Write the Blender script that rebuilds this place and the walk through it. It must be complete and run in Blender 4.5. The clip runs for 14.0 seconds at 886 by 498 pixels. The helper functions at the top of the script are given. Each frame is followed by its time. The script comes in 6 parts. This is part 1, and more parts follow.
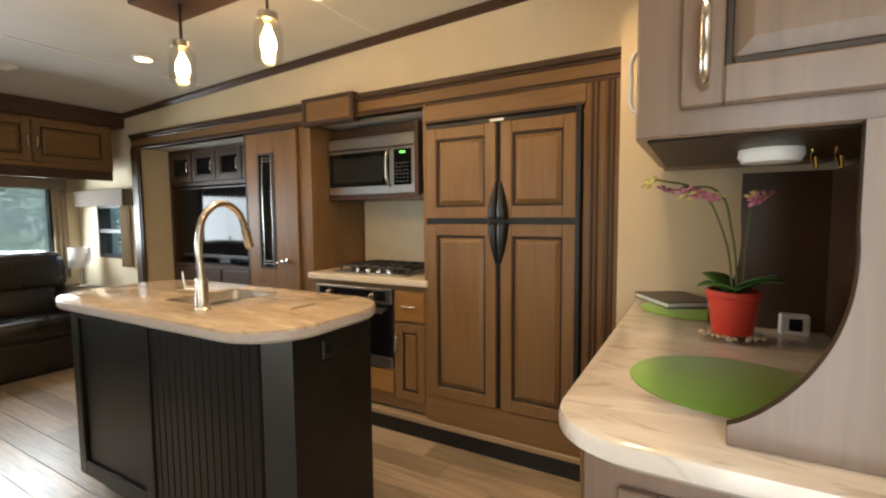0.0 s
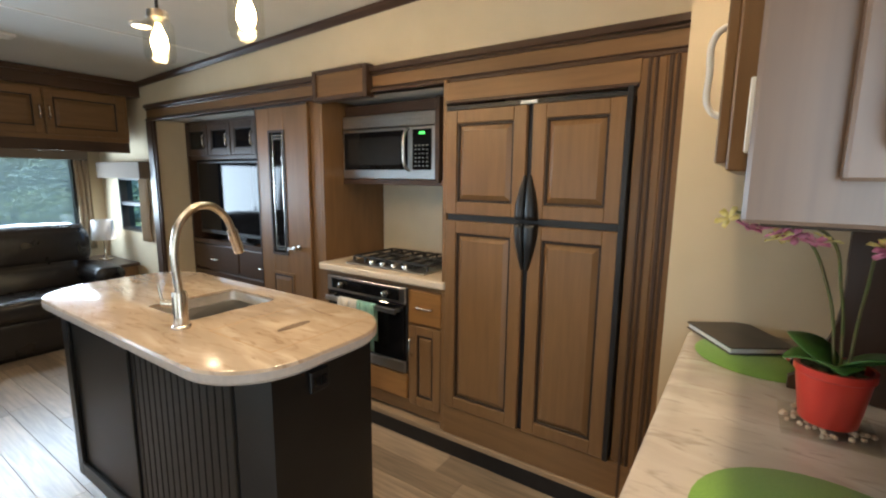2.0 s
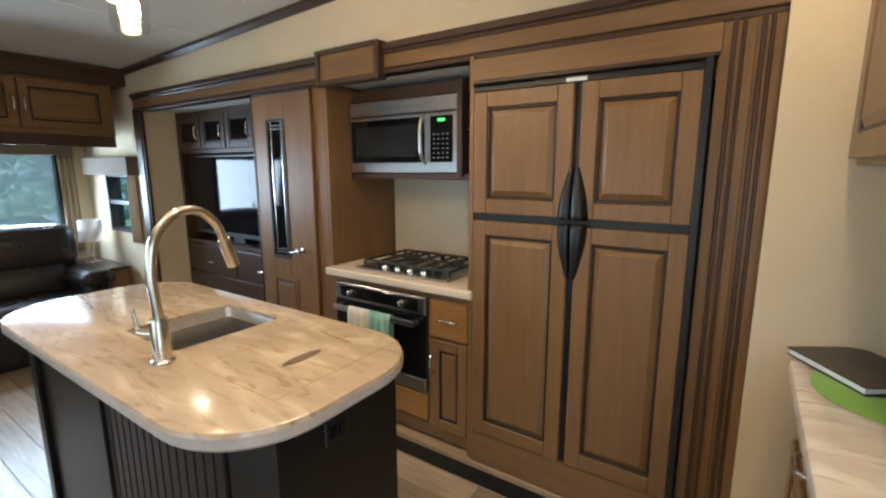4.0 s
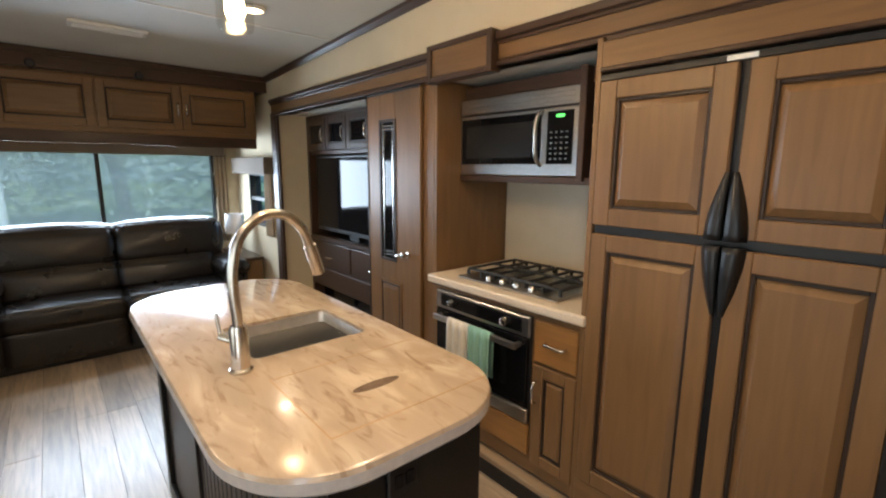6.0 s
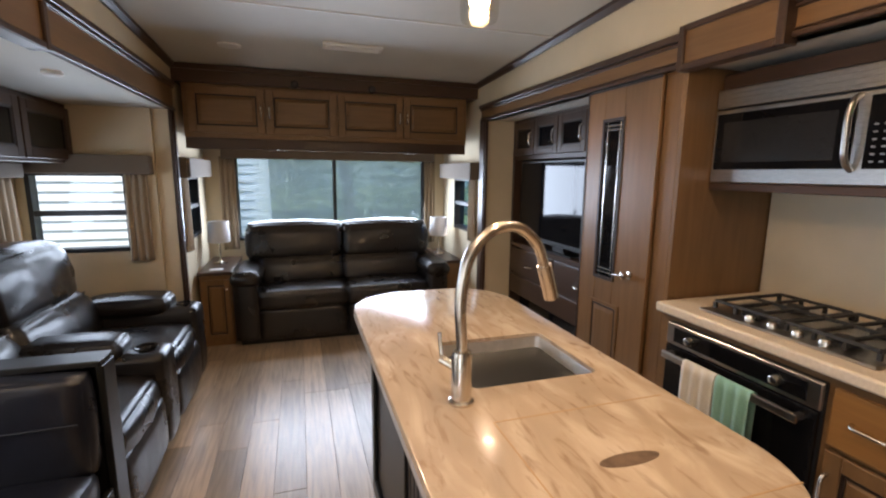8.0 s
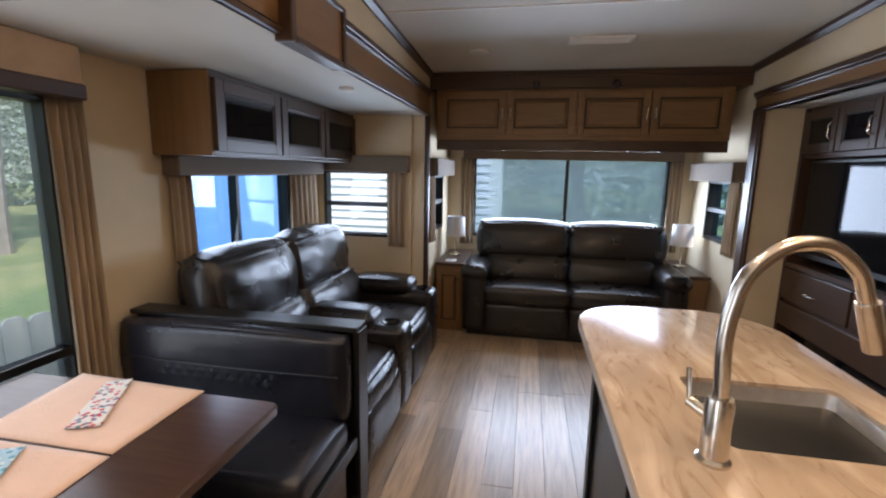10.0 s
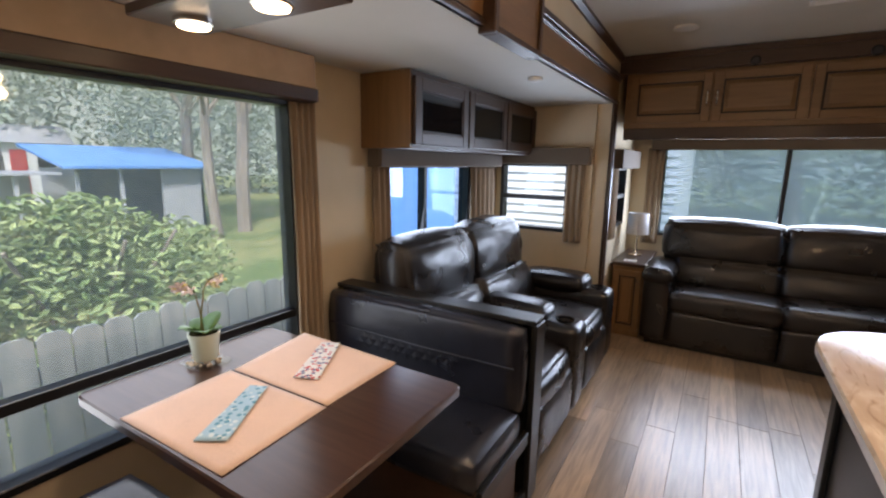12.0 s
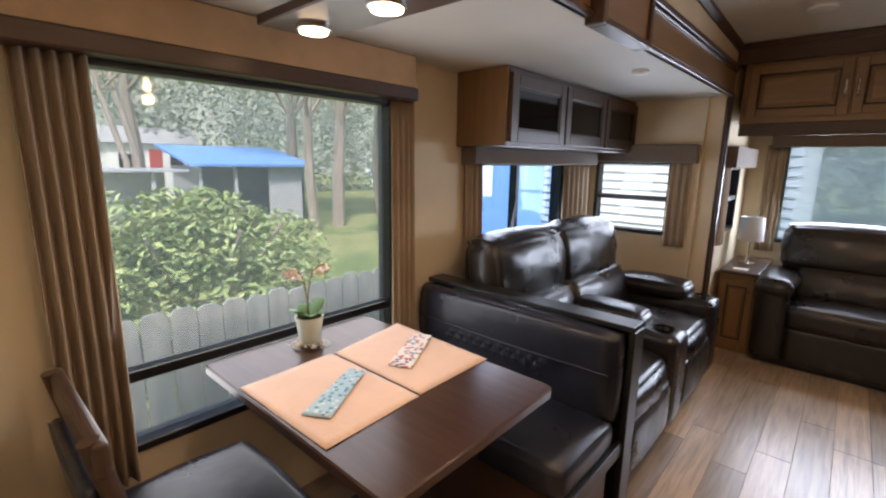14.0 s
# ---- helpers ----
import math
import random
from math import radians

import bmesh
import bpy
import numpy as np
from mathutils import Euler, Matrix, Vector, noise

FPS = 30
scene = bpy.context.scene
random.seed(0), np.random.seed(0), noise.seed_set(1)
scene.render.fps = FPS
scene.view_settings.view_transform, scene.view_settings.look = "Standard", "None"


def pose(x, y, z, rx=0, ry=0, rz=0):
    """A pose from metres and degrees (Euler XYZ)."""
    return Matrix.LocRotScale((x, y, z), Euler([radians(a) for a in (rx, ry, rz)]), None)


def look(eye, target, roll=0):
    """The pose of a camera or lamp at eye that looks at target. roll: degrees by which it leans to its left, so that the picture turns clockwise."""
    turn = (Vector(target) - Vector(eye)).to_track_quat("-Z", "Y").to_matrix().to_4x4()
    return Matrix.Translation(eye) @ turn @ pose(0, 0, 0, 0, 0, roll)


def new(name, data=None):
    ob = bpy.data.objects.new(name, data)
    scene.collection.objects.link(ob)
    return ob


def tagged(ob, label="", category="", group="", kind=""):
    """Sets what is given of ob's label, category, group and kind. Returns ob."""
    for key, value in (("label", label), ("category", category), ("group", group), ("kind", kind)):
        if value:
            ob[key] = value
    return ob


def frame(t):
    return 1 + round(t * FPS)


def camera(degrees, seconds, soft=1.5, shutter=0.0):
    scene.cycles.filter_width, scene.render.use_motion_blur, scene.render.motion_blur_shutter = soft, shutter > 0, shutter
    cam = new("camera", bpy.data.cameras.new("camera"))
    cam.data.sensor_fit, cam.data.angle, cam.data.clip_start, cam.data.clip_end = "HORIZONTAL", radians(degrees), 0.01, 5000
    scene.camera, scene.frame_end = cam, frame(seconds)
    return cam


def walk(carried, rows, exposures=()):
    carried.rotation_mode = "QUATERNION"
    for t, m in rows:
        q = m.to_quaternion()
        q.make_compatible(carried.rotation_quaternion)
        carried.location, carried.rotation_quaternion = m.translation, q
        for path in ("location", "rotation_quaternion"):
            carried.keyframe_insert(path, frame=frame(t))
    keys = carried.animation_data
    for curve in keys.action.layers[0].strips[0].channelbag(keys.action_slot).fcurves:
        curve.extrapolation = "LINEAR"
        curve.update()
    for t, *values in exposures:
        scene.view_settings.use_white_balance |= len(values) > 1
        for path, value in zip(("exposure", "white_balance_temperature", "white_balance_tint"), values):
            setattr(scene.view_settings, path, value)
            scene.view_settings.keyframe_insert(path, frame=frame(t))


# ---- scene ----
cam = camera(88.7, 14.0, soft=2.2)
PATH = [
    (0, (0.476, 0.326, 1.314), (-0.509, 2.061, 1.166), -0.5),
    (0.5, (0.471, 0.42, 1.33), (-0.558, 2.125, 1.143), -0.7),
    (1, (0.426, 0.53, 1.338), (-0.639, 2.21, 1.122), -0.6),
    (1.5, (0.413, 0.594, 1.415), (-0.712, 2.223, 1.131), -0.2),
    (2, (0.385, 0.631, 1.474), (-0.718, 2.269, 1.16), 0.6),
    (4.5, (0.071, 0.883, 1.483), (-1.036, 2.509, 1.12), -0.4),
    (5, (0.05, 0.946, 1.485), (-1.186, 2.477, 1.129), -0.1),
    (5.5, (0.033, 0.998, 1.486), (-1.33, 2.418, 1.136), 0.2),
    (6, (0.022, 1.031, 1.488), (-1.469, 2.317, 1.14), 0.4),
    (6.5, (-0.049, 1.028, 1.486), (-1.65, 2.178, 1.146), 0.1),
    (7, (-0.13, 1.018, 1.48), (-1.826, 2.022, 1.142), -0.1),
    (7.5, (-0.195, 1.008, 1.485), (-1.991, 1.82, 1.145), 0.1),
    (8, (-0.249, 1.022, 1.486), (-2.13, 1.617, 1.155), 0.6),
    (8.5, (-0.295, 1.037, 1.488), (-2.235, 1.393, 1.158), 0.8),
    (9, (-0.321, 1.036, 1.487), (-2.291, 1.142, 1.155), 1.0),
    (11.5, (-0.341, 0.933, 1.459), (-2.093, 0.038, 1.095), 0.9),
    (12, (-0.336, 0.918, 1.459), (-2.016, -0.1, 1.083), 0.9),
    (12.5, (-0.332, 0.906, 1.456), (-1.947, -0.209, 1.073), 0.9),
    (13, (-0.328, 0.899, 1.451), (-1.887, -0.294, 1.069), 0.9),
    (13.5, (-0.321, 0.894, 1.448), (-1.826, -0.366, 1.063), 1.0),
    (14, (-0.308, 0.888, 1.449), (-1.77, -0.421, 1.064), 1.0),
]
walk(cam, [(t, look(eye, target, roll)) for t, eye, target, roll in PATH],
     exposures=[(0.0, 1.36, 7600, 12), (2.0, 1.32, 6400, 9), (5.0, 1.31, 6100, 8), (7.0, 1.24, 7000, 18), (9.0, 1.05, 6300, 20), (11.5, 1.05, 6500, 22), (14.0, 1.20, 6900, 24)])

# ---- world and light ----
world = bpy.data.worlds.new("world")
scene.world = world
world.use_nodes = True
wn = world.node_tree
sky = wn.nodes.new("ShaderNodeTexSky")
sky.sky_type, sky.sun_disc = "NISHITA", False
sky.sun_elevation, sky.sun_rotation = radians(50), radians(40)
wn.nodes["Background"].inputs["Strength"].default_value = 0.15
wn.links.new(sky.outputs[0], wn.nodes["Background"].inputs["Color"])


def lamp(name, kind, m, energy, color, **more):
    data = bpy.data.lights.new(name, kind)
    data.energy, data.color = energy, color
    if "size" in more:
        data.shape, data.size, data.size_y = "RECTANGLE", more["size"], more["size_y"]
    if "radius" in more:
        data.shadow_soft_size = more["radius"]
    if "angle" in more:
        data.angle = radians(more["angle"])
    if "cone" in more:
        data.spot_size, data.spot_blend = radians(more["cone"]), 0.8
    ob = new(name, data)
    ob.matrix_world = m
    return ob


SUN_DIR = Vector((math.sin(radians(40)) * math.cos(radians(50)), math.cos(radians(40)) * math.cos(radians(50)), math.sin(radians(50))))
lamp("sun", "SUN", look(SUN_DIR * 30, (0, 0, 0)), 3.4, (1.0, 0.95, 0.88), angle=10)
DAY, WARM = (0.66, 0.83, 1.0), (1.0, 0.72, 0.42)
lamp("rear_window_daylight", "AREA", look((-5.075, 1.38, 1.22), (-3.2, 1.38, 0.80)), 34, DAY, size=1.8, size_y=0.74)
lamp("dinette_window_daylight", "AREA", look((-1.15, -0.70, 1.1), (-1.15, 2.0, 0.75)), 3.6, (0.90, 0.98, 1.0), size=1.1, size_y=1.1)
lamp("loveseat_window_daylight", "AREA", look((-2.91, -0.735, 1.18), (-2.91, 1.0, 0.87)), 3.2, DAY, size=0.9, size_y=0.45)
lamp("end_window_daylight", "AREA", look((-3.925, -0.40, 1.19), (-2.0, -0.40, 0.85)), 2, DAY, size=0.48, size_y=0.45)

lamp("entry_door_daylight", "AREA", look((0.85, -0.40, 1.1), (0.55, 2.0, 1.2)), 9.5, (0.75, 0.87, 1.0), size=0.6, size_y=1.7)


# ---- materials ----
def material(name, base, rough=0.5, metal=0.0, coat=0.0):
    m = bpy.data.materials.new(name)
    m.use_nodes = True
    p = m.node_tree.nodes["Principled BSDF"]
    p.inputs["Base Color"].default_value = (*base, 1)
    p.inputs["Roughness"].default_value, p.inputs["Metallic"].default_value = rough, metal
    p.inputs["Coat Weight"].default_value = coat
    return m, m.node_tree, p


def add_noise(nt, scale, detail=4.0, stretch=(1, 1, 1), distortion=0.0):
    co, mp, nz = nt.nodes.new("ShaderNodeTexCoord"), nt.nodes.new("ShaderNodeMapping"), nt.nodes.new("ShaderNodeTexNoise")
    mp.inputs["Scale"].default_value = stretch
    nz.inputs["Scale"].default_value, nz.inputs["Detail"].default_value, nz.inputs["Distortion"].default_value = scale, detail, distortion
    nt.links.new(co.outputs["Object"], mp.inputs[0])
    nt.links.new(mp.outputs[0], nz.inputs["Vector"])
    return nz.outputs["Fac"]


def ramp(nt, fac, stops):
    r = nt.nodes.new("ShaderNodeValToRGB")
    while len(r.color_ramp.elements) < len(stops):
        r.color_ramp.elements.new(0.5)
    for e, (pos, c) in zip(r.color_ramp.elements, stops):
        e.position, e.color = pos, (*c, 1)
    nt.links.new(fac, r.inputs[0])
    return r.outputs[0]


def mix(nt, fac, a, b, kind="MIX"):
    n = nt.nodes.new("ShaderNodeMix")
    n.data_type, n.blend_type = "RGBA", kind
    for sock, v in ((n.inputs[0], fac), (n.inputs[6], a), (n.inputs[7], b)):
        if isinstance(v, (int, float)):
            sock.default_value = v
        elif isinstance(v, tuple):
            sock.default_value = (*v, 1)
        else:
            nt.links.new(v, sock)
    return n.outputs[2]


def relief(nt, p, fac, strength, distance=0.01):
    b = nt.nodes.new("ShaderNodeBump")
    b.inputs["Strength"].default_value, b.inputs["Distance"].default_value = strength, distance
    nt.links.new(fac, b.inputs["Height"])
    nt.links.new(b.outputs[0], p.inputs["Normal"])


def scaled(c, k):
    return tuple(v * k for v in c)


def wood(name, base, along="z", rough=0.38, contrast=0.28, coat=0.12, vary=0.0):
    m, nt, p = material(name, base, rough, 0, coat)
    p.inputs["Coat Roughness"].default_value = 0.28
    p.inputs["Specular IOR Level"].default_value = 0.36
    st = {"z": (9, 9, 0.7), "x": (0.7, 9, 9), "y": (9, 0.7, 9)}[along]
    grain = add_noise(nt, 5.0, 8, st, 0.6)
    cloud = add_noise(nt, 2.2, 3, tuple(0.4 + v * 0.12 for v in st))
    a = ramp(nt, grain, [(0.3, scaled(base, 1 - contrast)), (0.55, base), (0.75, scaled(base, 1 + contrast * 0.6))])
    c = mix(nt, 0.5, a, ramp(nt, cloud, [(0.3, scaled(base, 0.75)), (0.7, scaled(base, 1.25))]))
    if vary:
        info = nt.nodes.new("ShaderNodeObjectInfo")
        c = mix(nt, 0.8, c, ramp(nt, info.outputs["Random"], [(0.0, (1 - vary,) * 3), (1.0, (1 + vary,) * 3)]), "MULTIPLY")
    nt.links.new(c, p.inputs["Base Color"])
    relief(nt, p, grain, 0.08, 0.004)
    return m


def mottled(name, a, b, scale, rough=0.5, metal=0.0, bump=0.1, fine=200.0, coat=0.0, stretch=(1, 1, 1)):
    m, nt, p = material(name, a, rough, metal, coat)
    nt.links.new(ramp(nt, add_noise(nt, scale, 5, stretch), [(0.35, a), (0.65, b)]), p.inputs["Base Color"])
    relief(nt, p, add_noise(nt, fine, 3), bump, 0.002)
    return m


def leather(name, base):
    m, nt, p = material(name, base, 0.3, 0, 0.2)
    p.inputs["Coat Roughness"].default_value = 0.16
    p.inputs["Specular IOR Level"].default_value = 0.5
    vo, co = nt.nodes.new("ShaderNodeTexVoronoi"), nt.nodes.new("ShaderNodeTexCoord")
    vo.inputs["Scale"].default_value = 260
    nt.links.new(co.outputs["Object"], vo.inputs["Vector"])
    crease = add_noise(nt, 9, 5, (1, 1, 1), 1.0)
    nt.links.new(ramp(nt, crease, [(0.3, scaled(base, 0.8)), (0.7, scaled(base, 1.3))]), p.inputs["Base Color"])
    nt.links.new(ramp(nt, add_noise(nt, 5, 4), [(0.3, (0.24,) * 3), (0.7, (0.40,) * 3)]), p.inputs["Roughness"])
    add = nt.nodes.new("ShaderNodeMath")
    add.operation = "MULTIPLY_ADD"
    nt.links.new(crease, add.inputs[0])
    add.inputs[1].default_value = 6.0
    nt.links.new(vo.outputs["Distance"], add.inputs[2])
    relief(nt, p, add.outputs[0], 0.16, 0.004)
    return m


def cloth(name, base, thread=700):
    m, nt, p = material(name, base, 0.9)
    p.inputs["Sheen Weight"].default_value = 0.2
    weave = add_noise(nt, thread, 2)
    nt.links.new(mix(nt, 0.5, ramp(nt, add_noise(nt, 6, 4), [(0.3, scaled(base, 0.85)), (0.7, scaled(base, 1.12))]),
                     ramp(nt, weave, [(0.3, scaled(base, 0.7)), (0.7, scaled(base, 1.25))])), p.inputs["Base Color"])
    relief(nt, p, weave, 0.25, 0.002)
    return m


def stone_laminate(name, base, vein, pale):
    m, nt, p = material(name, base, 0.2, 0, 0.25)
    n1 = add_noise(nt, 3.2, 8, (0.8, 2.2, 1), 1.6)
    n2 = add_noise(nt, 9.0, 8, (0.6, 2.4, 1), 2.0)
    a = ramp(nt, n1, [(0.3, scaled(base, 0.86)), (0.5, base), (0.7, pale)])
    c = mix(nt, ramp(nt, n2, [(0.56, (0, 0, 0)), (0.68, (0.65,) * 3)]), a, vein)
    nt.links.new(c, p.inputs["Base Color"])
    return m


def glass(name, tint, gloss=1.0):
    m = bpy.data.materials.new(name)
    m.use_nodes = True
    nt = m.node_tree
    nt.nodes.clear()
    out, tr, gl, mx = (nt.nodes.new("ShaderNode" + k) for k in ("OutputMaterial", "BsdfTransparent", "BsdfGlossy", "MixShader"))
    tr.inputs[0].default_value = (*tint, 1)
    gl.inputs["Roughness"].default_value = 0.02
    gl.inputs["Color"].default_value = (gloss, gloss, gloss, 1)
    mx.inputs[0].default_value = 0.05 * gloss
    nt.links.new(tr.outputs[0], mx.inputs[1])
    nt.links.new(gl.outputs[0], mx.inputs[2])
    nt.links.new(mx.outputs[0], out.inputs[0])
    return m


def hazy_glass(name, tint, blur, film):
    """Glass that scatters what is seen through it; its pale lit film imitates haze."""
    m = bpy.data.materials.new(name)
    m.use_nodes = True
    nt = m.node_tree
    nt.nodes.clear()
    out, rf, tl, gl, mx, m2 = (nt.nodes.new("ShaderNode" + k) for k in ("OutputMaterial", "BsdfRefraction", "BsdfTranslucent", "BsdfGlossy", "MixShader", "MixShader"))
    rf.inputs["Color"].default_value = (*tint, 1)
    rf.inputs["IOR"].default_value, rf.inputs["Roughness"].default_value = 1.001, blur
    tl.inputs["Color"].default_value = (*scaled(tint, 0.9), 1)
    gl.inputs["Roughness"].default_value = 0.03
    mx.inputs[0].default_value, m2.inputs[0].default_value = film, 0.04
    nt.links.new(rf.outputs[0], mx.inputs[1])
    nt.links.new(tl.outputs[0], mx.inputs[2])
    nt.links.new(mx.outputs[0], m2.inputs[1])
    nt.links.new(gl.outputs[0], m2.inputs[2])
    nt.links.new(m2.outputs[0], out.inputs[0])
    return m


def glow(name, color, strength):
    m, nt, p = material(name, color, 0.5)
    p.inputs["Emission Color"].default_value, p.inputs["Emission Strength"].default_value = (*color, 1), strength
    return m


BROWN = (0.195, 0.106, 0.045)
M_WOOD = wood("maple_stained", BROWN, "z")
M_WOOD_X = wood("maple_stained_rail", BROWN, "x")
M_WOOD_Y = wood("maple_stained_cross", BROWN, "y")
M_DARK = wood("maple_dark", (0.06, 0.032, 0.019), "x")
M_DARK_Z = wood("maple_dark_upright", (0.06, 0.032, 0.019), "z")
M_DARK_Y = wood("maple_dark_cross", (0.06, 0.032, 0.019), "y")
M_HONEY = wood("maple_honey", (0.30, 0.145, 0.045), "x")
M_GREYWOOD = wood("hutch_wood", (0.20, 0.135, 0.10), "z", 0.3)
# glaze of grooves and edges; also the painted shade under the hutch
M_GLAZE_SHADE = wood("dark_glaze_and_shade", (0.03, 0.017, 0.011), "z", 0.5)
M_CREAM = mottled("wall_cream", (0.60, 0.50, 0.34), (0.66, 0.55, 0.385), 3, 0.85, 0, 0.25, 420)
M_CEIL = mottled("ceiling_vinyl", (0.60, 0.585, 0.53), (0.65, 0.63, 0.575), 2.5, 0.6, 0, 0.12, 300)
M_COUNTER = stone_laminate("counter_laminate", (0.50, 0.39, 0.29), (0.30, 0.20, 0.13), (0.66, 0.56, 0.45))
M_DESK = stone_laminate("desk_laminate", (0.60, 0.53, 0.46), (0.38, 0.31, 0.25), (0.72, 0.68, 0.62))
M_EDGE = mottled("counter_edge", (0.48, 0.44, 0.42), (0.55, 0.50, 0.47), 60, 0.3, 0, 0.05)
M_CREAMTOP = mottled("range_counter", (0.62, 0.52, 0.40), (0.70, 0.60, 0.48), 90, 0.3, 0, 0.05)
M_SPLASH = mottled("backsplash_panel", (0.62, 0.56, 0.43), (0.68, 0.61, 0.48), 4, 0.35, 0, 0.05)
M_LEATHER = leather("black_leather", (0.009, 0.007, 0.0065))
M_BLUELEATHER = leather("bench_leather", (0.011, 0.013, 0.022))
M_STEEL = mottled("brushed_steel", (0.44, 0.425, 0.40), (0.55, 0.53, 0.50), 40, 0.28, 1.0, 0.04, 300, 0, (1, 1, 12))
M_NICKEL = mottled("brushed_nickel", (0.62, 0.58, 0.52), (0.70, 0.66, 0.60), 50, 0.24, 1.0, 0.03)
M_BLACK = mottled("black_plastic", (0.006, 0.006, 0.0065), (0.010, 0.010, 0.011), 30, 0.4, 0, 0.05)
M_GLOSS = mottled("black_glass", (0.006, 0.006, 0.007), (0.008, 0.008, 0.009), 5, 0.05, 0, 0.0)
M_GLOSS.node_tree.nodes["Principled BSDF"].inputs["Specular IOR Level"].default_value = 0.22
M_MATTE = mottled("black_paint", (0.006, 0.006, 0.006), (0.010, 0.010, 0.0095), 8, 0.36, 0, 0.12, 120)
M_IRON = mottled("cast_iron", (0.015, 0.015, 0.015), (0.03, 0.03, 0.03), 60, 0.55, 0, 0.3, 250)
M_TABLE = wood("table_veneer", (0.055, 0.028, 0.02), "y", 0.22, 0.45, 0.3)
M_WHITE = mottled("white_plastic", (0.75, 0.74, 0.70), (0.80, 0.79, 0.76), 8, 0.45, 0, 0.05)
M_SHADE = cloth("lamp_shade_cloth", (0.78, 0.77, 0.76))
M_VALANCE = cloth("valance_cloth", (0.15, 0.115, 0.085))
M_CURTAIN = cloth("curtain_cloth", (0.33, 0.245, 0.16))
M_GOLDV = mottled("valance_panel", (0.38, 0.235, 0.115), (0.44, 0.275, 0.14), 12, 0.7, 0, 0.2, 300)
M_PEACH = cloth("placemat_cloth", (0.74, 0.53, 0.41), 500)
M_GREEN = cloth("green_mat", (0.19, 0.36, 0.045), 500)
M_TOWELW = cloth("towel_white", (0.72, 0.69, 0.64))
M_TOWELG = cloth("towel_mint", (0.25, 0.50, 0.44))
M_RED = mottled("red_glaze", (0.62, 0.045, 0.03), (0.68, 0.06, 0.04), 6, 0.3, 0, 0.02)
M_MINT = mottled("pot_mint", (0.55, 0.62, 0.50), (0.63, 0.68, 0.56), 6, 0.35, 0, 0.02)
M_LEAF = mottled("orchid_leaf", (0.04, 0.12, 0.02), (0.07, 0.18, 0.035), 12, 0.4, 0, 0.1, 90)
M_STEM = mottled("orchid_stem", (0.10, 0.13, 0.03), (0.16, 0.12, 0.05), 30, 0.6)
M_PINK = mottled("petal_pink", (0.62, 0.16, 0.28), (0.75, 0.30, 0.42), 60, 0.6)
M_YELLOW = mottled("petal_yellow", (0.70, 0.58, 0.16), (0.78, 0.68, 0.30), 60, 0.6)
M_PALE = mottled("petal_pale", (0.72, 0.55, 0.50), (0.80, 0.68, 0.62), 60, 0.6)
M_MOSS = mottled("moss", (0.06, 0.05, 0.02), (0.12, 0.10, 0.04), 90, 0.9, 0, 0.6, 150)
M_CLEAR = glass("clear_glass", (0.93, 0.93, 0.90))
M_PANE = glass("window_glass", (0.90, 0.95, 0.95))
M_TINT = glass("tinted_window_glass", (0.58, 0.76, 0.92))
# panes with an added milky film that imitates a hazy view
M_HAZE = hazy_glass("haze_film_rear_glass", (0.74, 0.86, 0.94), 0.16, 0.32)
M_HAZE_CLEAR = hazy_glass("haze_film_clear_glass", (0.92, 0.96, 0.95), 0.012, 0.12)
M_TINTB = glass("blue_window_glass", (0.62, 0.78, 0.95))
M_BULB = glow("bulb_glow", (1.0, 0.66, 0.30), 26)
M_DISC = glow("downlight_glow", (1.0, 0.74, 0.42), 7)
M_LED = glow("green_display", (0.1, 1.0, 0.15), 0.7)


# ---- mesh helpers ----
def finish(name, bm, mat, parent=None, smooth=False):
    bmesh.ops.recalc_face_normals(bm, faces=bm.faces)
    me = bpy.data.meshes.new(name)
    bm.to_mesh(me)
    bm.free()
    me.materials.append(mat)
    if smooth:
        for poly in me.polygons:
            poly.use_smooth = True
    ob = new(name, me)
    if parent is not None:
        ob.parent = parent
        ob.matrix_parent_inverse = parent_frame(parent).inverted()
    return ob


def parent_frame(parent):
    m = parent.matrix_basis.copy()
    if parent.parent is not None:
        m = parent_frame(parent.parent) @ parent.matrix_parent_inverse @ m
    return m


def thing(name, label, category, at=(0, 0, 0), group="", kind=""):
    ob = new(name)
    ob.location = at
    ob.empty_display_size = 0.05
    return tagged(ob, label, category, group, kind)


def add_box(bm, x0, x1, y0, y1, z0, z1, bevel=0.0, seg=1):
    x0, x1, y0, y1, z0, z1 = min(x0, x1), max(x0, x1), min(y0, y1), max(y0, y1), min(z0, z1), max(z0, z1)
    v = [bm.verts.new(p) for p in ((x0, y0, z0), (x1, y0, z0), (x1, y1, z0), (x0, y1, z0), (x0, y0, z1), (x1, y0, z1), (x1, y1, z1), (x0, y1, z1))]
    f = [bm.faces.new([v[i] for i in q]) for q in ((3, 2, 1, 0), (4, 5, 6, 7), (0, 1, 5, 4), (1, 2, 6, 5), (2, 3, 7, 6), (3, 0, 4, 7))]
    if bevel:
        edges = list({e for g in f for e in g.edges})
        bmesh.ops.bevel(bm, geom=edges, offset=min(bevel, 0.45 * min(x1 - x0, y1 - y0, z1 - z0)), segments=seg, affect="EDGES", profile=0.5)


def box(name, x0, x1, y0, y1, z0, z1, mat, parent=None, bevel=0.003, seg=1):
    bm = bmesh.new()
    add_box(bm, x0, x1, y0, y1, z0, z1, bevel, seg)
    return finish(name, bm, mat, parent)


